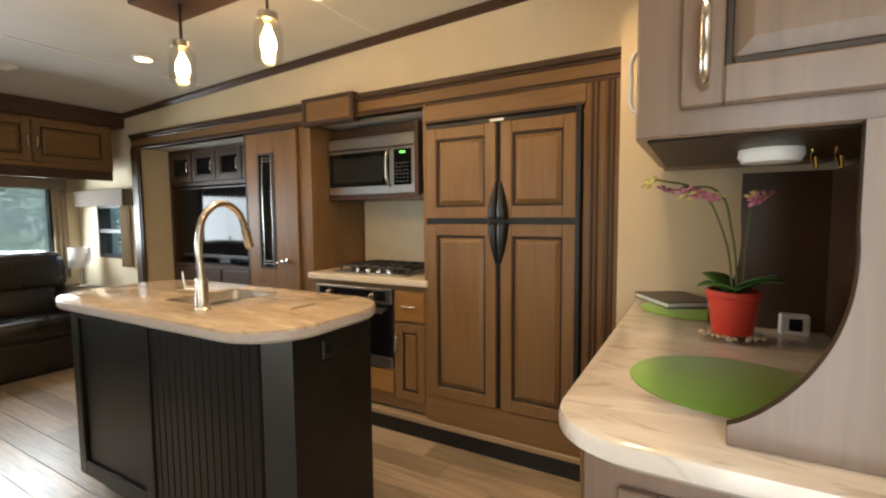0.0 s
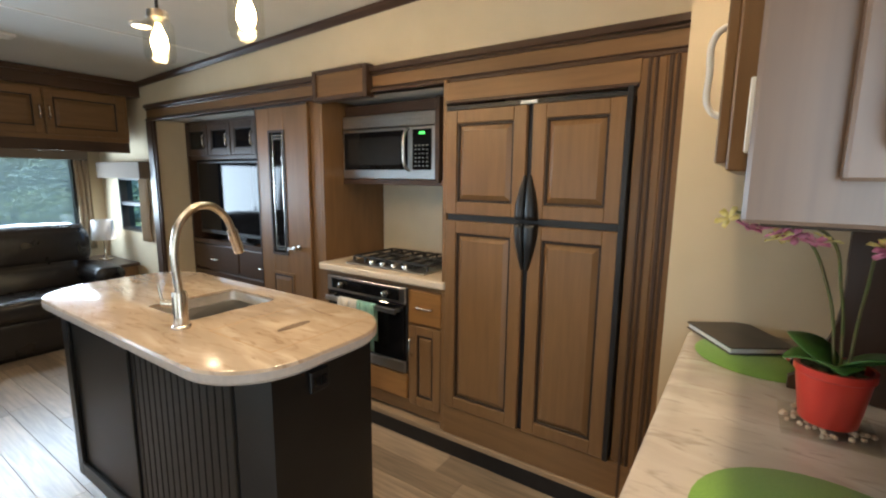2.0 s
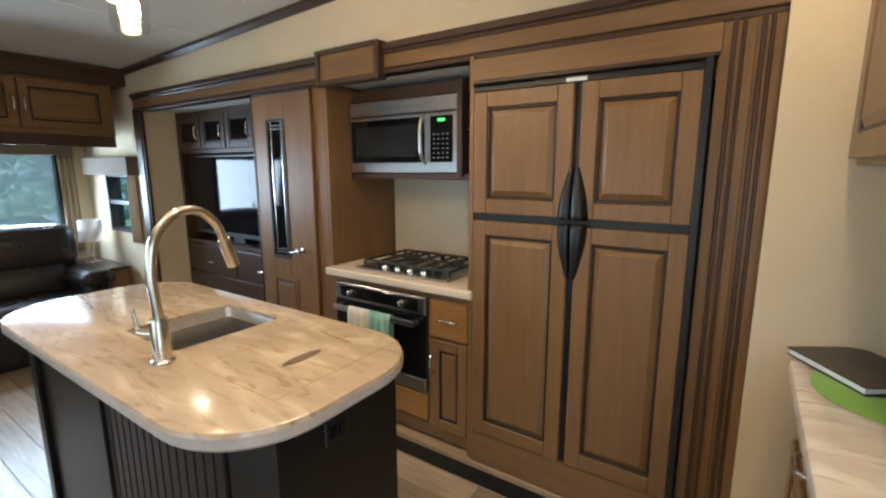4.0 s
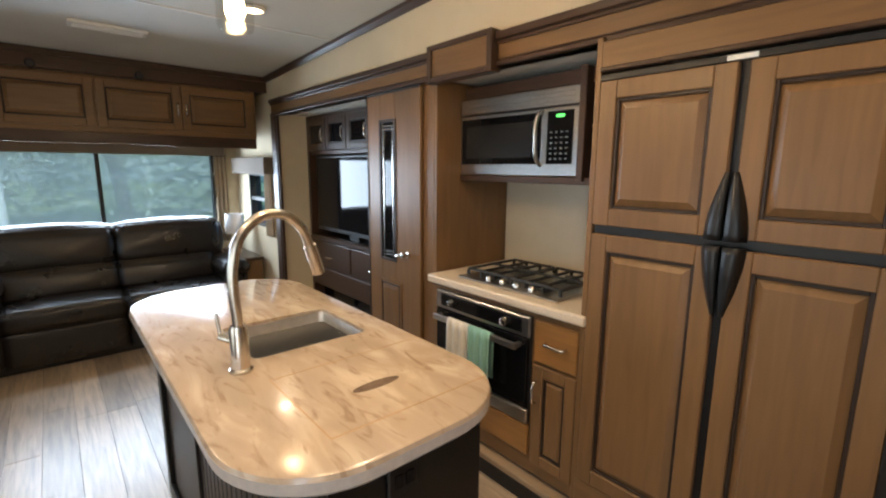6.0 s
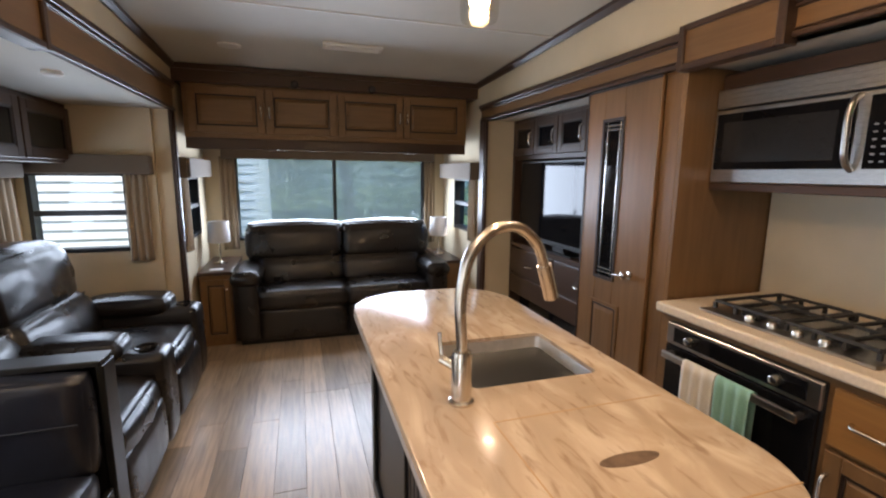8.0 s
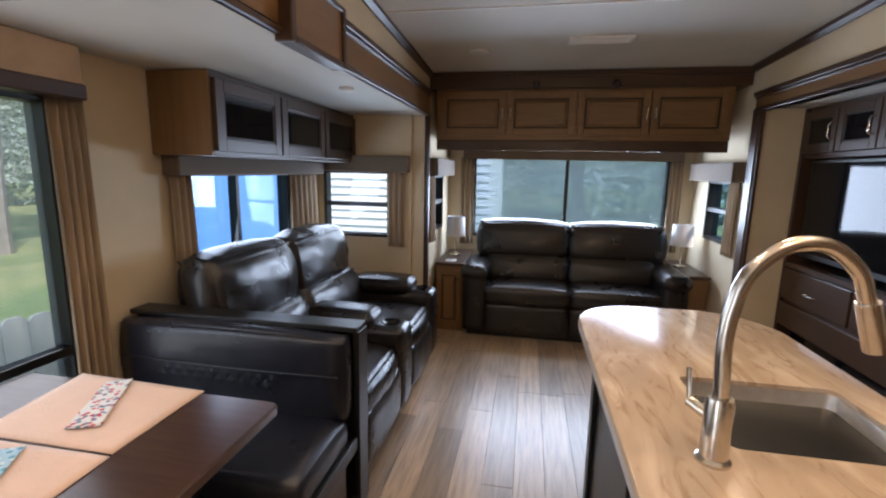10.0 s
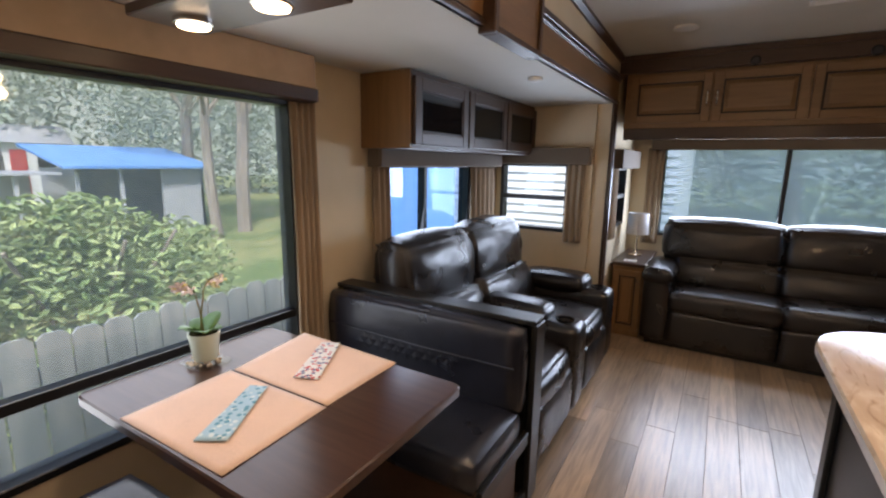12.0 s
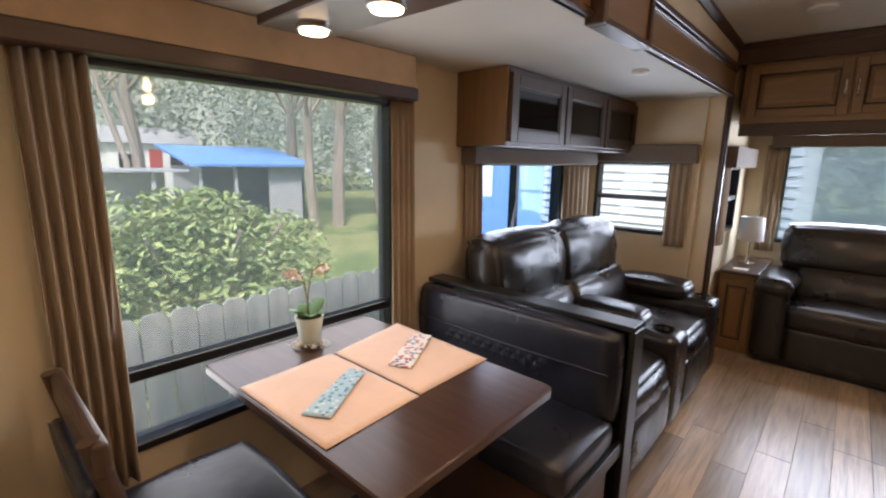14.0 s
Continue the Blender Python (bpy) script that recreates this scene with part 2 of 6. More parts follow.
def boxes(name, rows, mat, parent=None, bevel=0.003):
    bm = bmesh.new()
    for r in rows:
        add_box(bm, *r, bevel)
    return finish(name, bm, mat, parent)


def turned(name, profile, centre, mat, parent=None, seg=32, smooth=True, axis="z"):
    """A turned shape: profile rows of radius and height."""
    bm = bmesh.new()
    rings = []
    for r, h in profile:
        ring = []
        for i in range(seg):
            a = 2 * math.pi * i / seg
            c, s = r * math.cos(a), r * math.sin(a)
            p = {"z": (c, s, h), "y": (c, h, s), "x": (h, c, s)}[axis]
            ring.append(bm.verts.new(Vector(centre) + Vector(p)))
        rings.append(ring)
    for a, b in zip(rings, rings[1:]):
        for i in range(seg):
            bm.faces.new((a[i], a[(i + 1) % seg], b[(i + 1) % seg], b[i]))
    for ring in (rings[0], rings[-1]):
        bm.faces.new(ring)
    ob = finish(name, bm, mat, parent, smooth)
    if smooth:
        ob.data.set_sharp_from_angle(angle=radians(40))
    return ob


def pillow(name, x0, x1, y0, y1, z0, z1, r, mat, parent=None, crown=0.0, wrinkle=0.003, n=12, lean=None, seed=0):
    """A stuffed block with round edges; lean: (axis, shift of the top)."""
    bm = bmesh.new()
    bmesh.ops.create_cube(bm, size=2.0)
    bmesh.ops.subdivide_edges(bm, edges=bm.edges, cuts=n, use_grid_fill=True)
    c = Vector(((x0 + x1) / 2, (y0 + y1) / 2, (z0 + z1) / 2))
    h = Vector((abs(x1 - x0) / 2, abs(y1 - y0) / 2, abs(z1 - z0) / 2))
    inner = Vector([max(v - r, 0.001) for v in h])
    for v in bm.verts:
        u = v.co.copy()
        p = Vector([u[i] * h[i] for i in range(3)])
        q = Vector([max(-inner[i], min(inner[i], p[i])) for i in range(3)])
        d = p - q
        out = d.normalized() if d.length > 1e-6 else Vector((0, 0, 0))
        p = q + out * min(r, d.length if d.length < r else r)
        puff = 1.0
        for i in range(3):
            if abs(u[i]) < 0.999:
                puff *= 1 - u[i] ** 2 * 0.9
        p += out * (crown * puff)
        w = noise.noise((p + c) * 7 + Vector((seed, seed * 2, 0))) + 0.5 * noise.noise((p + c) * 19)
        p += out * (w * wrinkle)
        if lean:
            p[lean[0]] += lean[1] * (p.z / h.z * 0.5 + 0.5)
        v.co = p + c
    return finish(name, bm, mat, parent, True)


def tube(name, points, radius, mat, parent=None, res=8):
    cu = bpy.data.curves.new(name, "CURVE")
    cu.dimensions, cu.bevel_depth, cu.bevel_resolution, cu.resolution_u = "3D", radius, 3, res
    cu.use_fill_caps = True
    sp = cu.splines.new("BEZIER")
    sp.bezier_points.add(len(points) - 1)
    for b, p in zip(sp.bezier_points, points):
        b.co = p
        b.handle_left_type = b.handle_right_type = "AUTO"
    tmp = bpy.data.objects.new(name, cu)
    scene.collection.objects.link(tmp)
    me = bpy.data.meshes.new_from_object(tmp.evaluated_get(bpy.context.evaluated_depsgraph_get()))
    bpy.data.objects.remove(tmp)
    me.materials.clear()
    me.materials.append(mat)
    for poly in me.polygons:
        poly.use_smooth = True
    ob = new(name, me)
    if parent is not None:
        ob.parent = parent
        ob.matrix_parent_inverse = parent_frame(parent).inverted()
    return ob


def facing(way, face):
    """Maps (u, w, z), w outward from the plane 'face', to world axes."""
    return {"-y": lambda u, w, z: (u, face - w, z), "+y": lambda u, w, z: (u, face + w, z),
            "+x": lambda u, w, z: (face + w, u, z), "-x": lambda u, w, z: (face - w, u, z)}[way]


def mapped_box(bm, f, u0, u1, w0, w1, z0, z1, bevel=0.0):
    a, b = f(u0, w0, z0), f(u1, w1, z1)
    add_box(bm, a[0], b[0], a[1], b[1], a[2], b[2], bevel)


def raised_door(parent, way, face, u0, u1, z0, z1, mat, rail=0.055, thick=0.02, panel=True, name="door", glaze=None):
    """A cabinet door: a frame, a dark groove and a raised panel."""
    f = facing(way, face)
    bm = bmesh.new()
    mapped_box(bm, f, u0, u0 + rail, 0, thick, z0, z1, 0.003)
    mapped_box(bm, f, u1 - rail, u1, 0, thick, z0, z1, 0.003)
    mapped_box(bm, f, u0 + rail, u1 - rail, 0, thick, z0, z0 + rail, 0.003)
    mapped_box(bm, f, u0 + rail, u1 - rail, 0, thick, z1 - rail, z1, 0.003)
    door = finish(name, bm, mat, parent)
    a, b, c, d = u0 + rail, u1 - rail, z0 + rail, z1 - rail
    bm = bmesh.new()
    g = 0.011
    for q in ((a, a + g, c, d), (b - g, b, c, d), (a + g, b - g, c, c + g), (a + g, b - g, d - g, d)):
        mapped_box(bm, f, q[0], q[1], 0, thick * 0.72, q[2], q[3], 0.002)
    finish("groove", bm, glaze or M_GLAZE_SHADE, door)
    if panel:
        bm = bmesh.new()
        s = min(0.035, (b - a) * 0.2)
        lo = [bm.verts.new(f(u, thick * 0.35, z)) for u, z in ((a + g, c + g), (b - g, c + g), (b - g, d - g), (a + g, d - g))]
        mi = [bm.verts.new(f(u, thick * 0.9, z)) for u, z in ((a + s, c + s), (b - s, c + s), (b - s, d - s), (a + s, d - s))]
        for i in range(4):
            bm.faces.new((lo[i], lo[(i + 1) % 4], mi[(i + 1) % 4], mi[i]))
        bm.faces.new(mi)
        bm.faces.new(lo[::-1])
        finish("panel", bm, mat, door)
    return door


def bow_handle(parent, way, face, u, z, length, upright=True, mat=None, r=0.0062, out=0.028):
    f = facing(way, face)
    pts = []
    for k in (-1, -0.82, 0, 0.82, 1):
        w = {1: 0.0, 0.82: out * 0.8, 0: out}[abs(k)]
        d = k * length / 2
        pts.append(f(u, w, z + d) if upright else f(u + d, w, z))
    return tube("handle", pts, r, mat or M_NICKEL, parent, 6)


def round_rect(x0, x1, y0, y1, r, seg=10):
    pts = []
    for cx, cy, a0 in ((x1 - r, y1 - r, 0), (x0 + r, y1 - r, 90), (x0 + r, y0 + r, 180), (x1 - r, y0 + r, 270)):
        for i in range(seg + 1):
            a = radians(a0 + 90 * i / seg)
            pts.append((cx + r * math.cos(a), cy + r * math.sin(a)))
    return pts


def slab(name, loops, mat, parent=None, hole=None, smooth=True):
    """A slab from stacked outlines (points, z), top first; hole: an outline cut through it."""
    bm = bmesh.new()
    rings = [[bm.verts.new((x, y, z)) for x, y in pts] for pts, z in loops]
    n = len(rings[0])
    for a, b in zip(rings, rings[1:]):
        for i in range(n):
            bm.faces.new((a[i], a[(i + 1) % n], b[(i + 1) % n], b[i]))
    ends = (loops[0][1], loops[-1][1])
    if hole:
        holes = [[bm.verts.new((x, y, z)) for x, y in hole] for z in ends]
        k = len(hole)
        for i in range(k):
            bm.faces.new((holes[0][i], holes[0][(i + 1) % k], holes[1][(i + 1) % k], holes[1][i]))
        for ring, inner in ((rings[0], holes[0]), (rings[-1], holes[1])):
            es = [bm.edges.get((a[i], a[(i + 1) % len(a)])) for a in (ring, inner) for i in range(len(a))]
            bmesh.ops.triangle_fill(bm, edges=es, use_beauty=True)
    else:
        bm.faces.new(rings[0])
        bm.faces.new(rings[-1][::-1])
    ob = finish(name, bm, mat, parent, smooth)
    ob.data.set_sharp_from_angle(angle=radians(35))
    return ob


def curtain(name, label, way, face, u0, u1, z0, z1, folds, depth=0.03, gather=0.0, mat=None):
    f = facing(way, face)
    bm = bmesh.new()
    nu, nz = folds * 8, 14
    rows = []
    for k in range(nz + 1):
        s = k / nz
        row = []
        for i in range(nu + 1):
            t = i / nu
            tt = t + gather * (s - 0.5) * math.sin(t * 3.1) * 0.1
            w = depth * (0.5 + 0.5 * math.sin(tt * folds * 2 * math.pi + 0.5 * math.sin(s * 3))) * (0.7 + 0.3 * s)
            row.append(bm.verts.new(f(u0 + (u1 - u0) * tt, 0.012 + w, z1 + (z0 - z1) * s)))
        rows.append(row)
    for a, b in zip(rows, rows[1:]):
        for i in range(nu):
            bm.faces.new((a[i], a[i + 1], b[i + 1], b[i]))
    ob = finish(name, bm, mat or M_CURTAIN, None, True)
    mod = ob.modifiers.new("thickness", "SOLIDIFY")
    mod.thickness = 0.004
    return tagged(ob, label, "curtain", "window curtains")


# ---- the large structure ----
XR, XF, YK, YD = -5.12, 1.32, 2.56, 0.165      # rear wall, front wall, kitchen-side and dinette-side walls
KB, DB = 3.13, -0.74                          # back walls of the two slide-outs
KS, KE = -3.90, 0.15                          # kitchen slide opening
DS, DE = -3.96, -0.20                         # dinette slide opening
SZ, FZ, SD = 1.935, 2.055, 1.905              # kitchen slide ceiling, top of its fascia, dinette slide ceiling


def ceil_z(x):
    return 2.255 + 0.040 * (x + 4.2)


def structure(ob, label, category):
    return tagged(ob, label, category, kind="structure")


def wall_with_holes(name, label, way, face, thick, u0, u1, z0, z1, holes, mat):
    """A wall plate behind 'face', with rectangular openings (u0, u1, z0, z1)."""
    f = facing(way, face)
    us = sorted({u0, u1, *(h[0] for h in holes), *(h[1] for h in holes)})
    zs = sorted({z0, z1, *(h[2] for h in holes), *(h[3] for h in holes)})
    bm = bmesh.new()
    for a, b in zip(us, us[1:]):
        for c, d in zip(zs, zs[1:]):
            if not any(h[0] - 1e-6 <= a and b <= h[1] + 1e-6 and h[2] - 1e-6 <= c and d <= h[3] + 1e-6 for h in holes):
                mapped_box(bm, f, a, b, -thick, 0, c, d)
    bmesh.ops.remove_doubles(bm, verts=bm.verts, dist=1e-5)
    return structure(finish(name, bm, mat), label, "wall")


def window(name, label, way, face, thick, u0, u1, z0, z1, pane_mat, bars=(), mull=(), frame=0.028):
    """A framed window: black frame, bars (heights), mullions (u), one pane each."""
    f = facing(way, face)
    root = thing(name, label, "window", f((u0 + u1) / 2, 0, z0), kind="structure")
    bm = bmesh.new()
    for q in ((u0, u0 + frame, z0, z1), (u1 - frame, u1, z0, z1), (u0 + frame, u1 - frame, z0, z0 + frame), (u0 + frame, u1 - frame, z1 - frame, z1)):
        mapped_box(bm, f, q[0], q[1], -thick + 0.003, 0.012, q[2], q[3], 0.003)
    for b in bars:
        mapped_box(bm, f, u0 + frame, u1 - frame, -thick * 0.6, 0.006, b - 0.018, b + 0.018, 0.002)
    for u in mull:
        mapped_box(bm, f, u - 0.016, u + 0.016, -thick * 0.6, 0.008, z0 + frame, z1 - frame, 0.002)
    finish("frame", bm, M_BLACK, root)
    bm = bmesh.new()
    mapped_box(bm, f, u0 + frame, u1 - frame, -thick * 0.5 - 0.002, -thick * 0.5 + 0.002, z0 + frame, z1 - frame)
    pane = finish("pane", bm, pane_mat, root)
    pane.visible_shadow = False
    return root


floor = structure(box("floor", XR, XF, -0.35, YK + 0.12, -0.06, -0.004, M_DARK, None, 0), "wood-look vinyl plank floor in pale grey-brown", "floor")
structure(box("kitchen_slide_floor", KS + 0.05, KE, YK - 0.075, KB, 0.10, 0.13, wood("slide_lip", (0.36, 0.25, 0.15), "x"), None, 0.004), "raised pale wood floor lip of the kitchen slide-out", "floor")
structure(box("kitchen_slide_kick", KS + 0.05, KE, YK - 0.05, YK + 0.05, -0.003, 0.10, M_BLACK, None, 0.002), "black rubber seal strip under the slide-out", "trim")
structure(box("dinette_slide_floor", DS + 0.05, DE, DB, YD + 0.1, -0.01, 0.02, wood("dinette_floor", (0.20, 0.14, 0.09), "x"), None, 0.004), "wood-look floor of the dinette slide-out", "floor")

# main ceiling, rising towards the front
bm = bmesh.new()
za, zb = ceil_z(XR), ceil_z(XF)
vs = [bm.verts.new(p) for p in ((XR - .1, -0.4, za), (XF + .1, -0.4, zb), (XF + .1, YK + .1, zb), (XR - .1, YK + .1, za),
                                (XR - .1, -0.4, za + .08), (XF + .1, -0.4, zb + .08), (XF + .1, YK + .1, zb + .08), (XR - .1, YK + .1, za + .08))]
for q in ((3, 2, 1, 0), (4, 5, 6, 7), (0, 1, 5, 4), (1, 2, 6, 5), (2, 3, 7, 6), (3, 0, 4, 7)):
    bm.faces.new([vs[i] for i in q])
structure(finish("ceiling", bm, M_CEIL), "off-white vinyl ceiling panels with thin seams", "ceiling")
for x in (-2.85, -1.2, 0.2):
    structure(box("ceiling_seam", x - 0.008, x + 0.008, YD, YK, ceil_z(x) - 0.004, ceil_z(x) + 0.002, M_WHITE, None, 0.001), "thin white seam strip across the ceiling", "trim")


def ceiling_trim(y, way):
    bm = bmesh.new()
    for a, b in ((XR, XF),):
        lo = []
        for x in (a, b):
            for dy, dz in ((0, 0), (way * 0.035, 0), (way * 0.035, -0.02), (way * 0.012, -0.04), (0, -0.04)):
                lo.append(bm.verts.new((x, y + dy, ceil_z(x) + dz - 0.002)))
        for i in range(5):
            bm.faces.new((lo[i], lo[(i + 1) % 5], lo[5 + (i + 1) % 5], lo[5 + i]))
        bm.faces.new(lo[:5])
        bm.faces.new(lo[5:])
    structure(finish("ceiling_trim", bm, M_DARK), "dark wood strip where wall and ceiling meet", "trim")


ceiling_trim(YK, -1)
ceiling_trim(YD, 1)

SWK = (-4.72, -4.22, 0.93, 1.44)
wall_with_holes("wall_kitchen_side", "cream wallpapered side wall above and beside the kitchen slide-out", "-y", YK, 0.1, XR, XF, 0, 2.5,
                [(KS, KE, 0.0, SZ), SWK], M_CREAM)
SWD = (-4.75, -4.25, 0.93, 1.44)
wall_with_holes("wall_dinette_side", "cream wallpapered side wall above and beside the dinette slide-out", "+y", YD, 0.1, XR, DE, 0, 2.5,
                [(DS, DE, 0.0, SD + 0.012), SWD], M_CREAM)
wall_with_holes("wall_entry", "plain cream wall with the open entry doorway", "+y", -0.25, 0.1, DE - 0.002, XF, 0, 2.5, [(0.52, 1.18, 0.0, 2.0)], M_CREAM)
structure(box("wall_entry_return", DE - 0.06, DE, -0.25, YD - 0.1, 0, 2.5, M_CREAM, None, 0), "plain cream return wall beside the dinette", "wall")
RW = (0.42, 2.34, 0.80, 1.64)
wall_with_holes("wall_rear", "cream rear wall behind the sofa", "+x", XR, 0.1, YD - 0.1, YK + 0.1, 0, 2.5, [RW], M_CREAM)
structure(box("wall_front", XF, XF + 0.1, -0.35, YK + 0.1, 0, 2.5, M_CREAM, None, 0), "plain cream front wall", "wall")
structure(box("wall_desk", KE + 0.01, XF, YK - 0.11, YK - 0.003, 0, 2.46, M_CREAM, None, 0), "cream wall at the end of the desk counter", "wall")

# kitchen slide-out shell
structure(box("wall_kitchen_slide", KS - 0.1, KE + 0.1, KB, KB + 0.08, 0.05, SZ + 0.1, M_CREAM, None, 0), "cream back wall of the kitchen slide-out", "wall")
structure(box("wall_kitchen_slide_end", KS - 0.06, KS, YK + 0.1, KB, 0.05, SZ + 0.1, M_CREAM, None, 0), "cream end wall of the kitchen slide-out", "wall")
structure(box("wall_kitchen_slide_front", KE, KE + 0.06, YK + 0.1, KB, 0.05, SZ + 0.1, M_CREAM, None, 0), "cream end wall of the kitchen slide-out", "wall")
structure(box("ceiling_kitchen_slide", KS - 0.06, KE + 0.06, YK - 0.003, KB, SZ, SZ + 0.06, M_CEIL, None, 0), "off-white ceiling of the kitchen slide-out", "ceiling")
# dinette slide-out shell
BW, W2 = (-1.76, -0.54, 0.49, 1.72), (-3.44, -2.38, 0.92, 1.45)
wall_with_holes("wall_dinette_slide", "tan back wall of the dinette slide-out", "+y", DB, 0.08, DS - 0.1, DE + 0.1, 0, SD + 0.15, [BW, W2], M_CREAM)
EW = (-0.69, -0.11, 0.92, 1.47)
DX = -3.93
wall_with_holes("wall_dinette_slide_end", "tan end wall of the dinette slide-out", "+x", DX, 0.08, DB, YD - 0.1, 0, SD + 0.15, [EW], M_CREAM)
structure(box("wall_dinette_slide_front", DE, DE + 0.06, DB, -0.35, 0, SD + 0.1, M_CREAM, None, 0), "tan end wall of the dinette slide-out", "wall")
structure(box("ceiling_dinette_slide", DS - 0.06, DE + 0.06, DB, YD - 0.002, SD, SD + 0.06, M_CEIL, None, 0), "off-white ceiling of the dinette slide-out", "ceiling")

window("window_rear", "wide tinted rear window with a black centre mullion", "+x", XR, 0.1, *RW, M_HAZE, (), (1.375,))
window("window_kitchen_side", "small tinted side window in two halves", "-y", YK, 0.1, *SWK, M_TINT, (1.19,))
window("window_dinette_side", "small tinted side window in two halves", "+y", YD, 0.1, *SWD, M_TINT, (1.19,))
window("window_dinette", "large dinette picture window with a low crossbar", "+y", DB, 0.08, *BW, M_HAZE_CLEAR, (0.75,))
window("window_loveseat", "sliding window behind the loveseat, black frame", "+y", DB, 0.08, *W2, M_TINTB, (), (-2.83,))
window("window_end", "end window with a black crossbar", "+x", DX, 0.08, *EW, M_PANE, (1.19,))


# ---- fascia, posts and trim of the slide-outs ----
def fascia(name, label, way, face, u0, u1, z0, z1, block):
    f = facing(way, face)
    root = thing(name, label, "fascia", f((u0 + u1) / 2, 0, z0), kind="structure")
    bm = bmesh.new()
    mapped_box(bm, f, u0, u1, 0.003, 0.022, z0, z1, 0.002)
    finish("board", bm, M_WOOD_X, root)
    bm = bmesh.new()
    for z, h, w in ((z1 - 0.030, 0.030, 0.045), (z1 - 0.046, 0.012, 0.034), (z0, 0.018, 0.036), (z0 + 0.022, 0.008, 0.028)):
        mapped_box(bm, f, u0, u1, 0.004, w, z, z + h, 0.003)
    finish("moulding", bm, M_DARK, root)
    a, b = block
    bm = bmesh.new()
    mapped_box(bm, f, a, b, 0.003, 0.058, z0 - 0.012, z1 + 0.008, 0.004)
    blk = finish("block", bm, M_WOOD_X, root)
    bm = bmesh.new()
    for q in ((a - .01, a + .02, z0 - .022, z1 + .015), (b - .02, b + .01, z0 - .022, z1 + .015), (a + .02, b - .02, z0 - .022, z0 + .004), (a + .02, b - .02, z1 - .008, z1 + .015)):
        mapped_box(bm, f, q[0], q[1], 0.004, 0.07, q[2], q[3], 0.004)
    finish("block_frame", bm, M_DARK, root)
    return root


fascia("kitchen_fascia", "stained wooden fascia board with dark mouldings over the kitchen", "-y", YK, KS - 0.09, KE + 0.03, SZ - 0.015, FZ, (-1.796, -1.383))
fascia("dinette_fascia", "stained wooden fascia board with dark mouldings over the dinette", "+y", YD, DS - 0.08, DE, SD - 0.003, FZ + 0.05, (-2.21, -1.78))
for nm, way, face, u0, u1, z1 in (("kitchen_post", "-y", YK, KS - 0.11, KS + 0.03, SZ - 0.016), ("dinette_post", "+y", YD, DS - 0.08, DS + 0.01, SD - 0.004)):
    f = facing(way, face)
    bm = bmesh.new()
    mapped_box(bm, f, u0, u1, 0.003, 0.024, 0, z1, 0.003)
    mapped_box(bm, f, u0 + 0.02, u1 - 0.02, 0.024, 0.034, 0, z1, 0.004)
    structure(finish(nm, bm, M_DARK_Z), "dark stained upright post beside the slide-out opening", "trim")


# ---- kitchen ----
def fridge():
    x0, x1, xm, y, z0, zs, z1 = -0.855, -0.03, -0.425, 2.485, 0.29, 1.285, 1.782
    root = thing("refrigerator", "four-door refrigerator with stained wooden door panels and black handles", "refrigerator", (xm, y + 0.3, 0.13))
    box("body", x0, x1, y + 0.025, KB - 0.01, 0.24, z1 + 0.02, M_BLACK, root)
    for a, b in ((x0 + 0.004, xm - 0.014), (xm + 0.014, x1 - 0.004)):
        for c, d in ((z0, zs - 0.02), (zs + 0.012, z1)):
            raised_door(root, "-y", y + 0.024, a, b, c, d, M_WOOD, 0.06, 0.024)
    # tall swept black grips that meet at the crossing of the doors
    for s in (-1, 1):
        for (zc, za, zb) in ((zs, zs - 0.22, zs - 0.012), (zs, zs + 0.006, zs + 0.20)):
            bm = bmesh.new()
            n = 10
            rows = []
            for i in range(n + 1):
                t = i / n
                z = za + (zb - za) * t
                k = t if za < zc - 0.1 else 1 - t
                wide = 0.012 + 0.040 * math.sin(k * math.pi * 0.5)
                out = 0.006 + 0.024 * math.sin(k * math.pi * 0.62)
                rows.append([bm.verts.new((xm + s * (0.006 + u), y - o, z)) for u, o in ((0, 0), (0, out), (wide * 0.6, out * 0.9), (wide, 0))])
            for a, b in zip(rows, rows[1:]):
                for i in range(4):
                    bm.faces.new((a[i], a[(i + 1) % 4], b[(i + 1) % 4], b[i]))
            bm.faces.new(rows[0])
            bm.faces.new(rows[-1])
            finish("grip", bm, M_BLACK, root, True)
    box("badge", xm - 0.045, xm + 0.03, y - 0.002, y + 0.03, z1 + 0.004, z1 + 0.018, M_WHITE, root, 0.001)
    bm = bmesh.new()
    add_box(bm, x0, x1, y + 0.004, y + 0.02, z1 + 0.002, z1 + 0.022, 0.002)
    add_box(bm, x1 - 0.003, x1 + 0.018, y - 0.012, y + 0.02, z0, z1 + 0.035, 0.002)
    finish("hinge_cover", bm, M_BLACK, root)
    return root


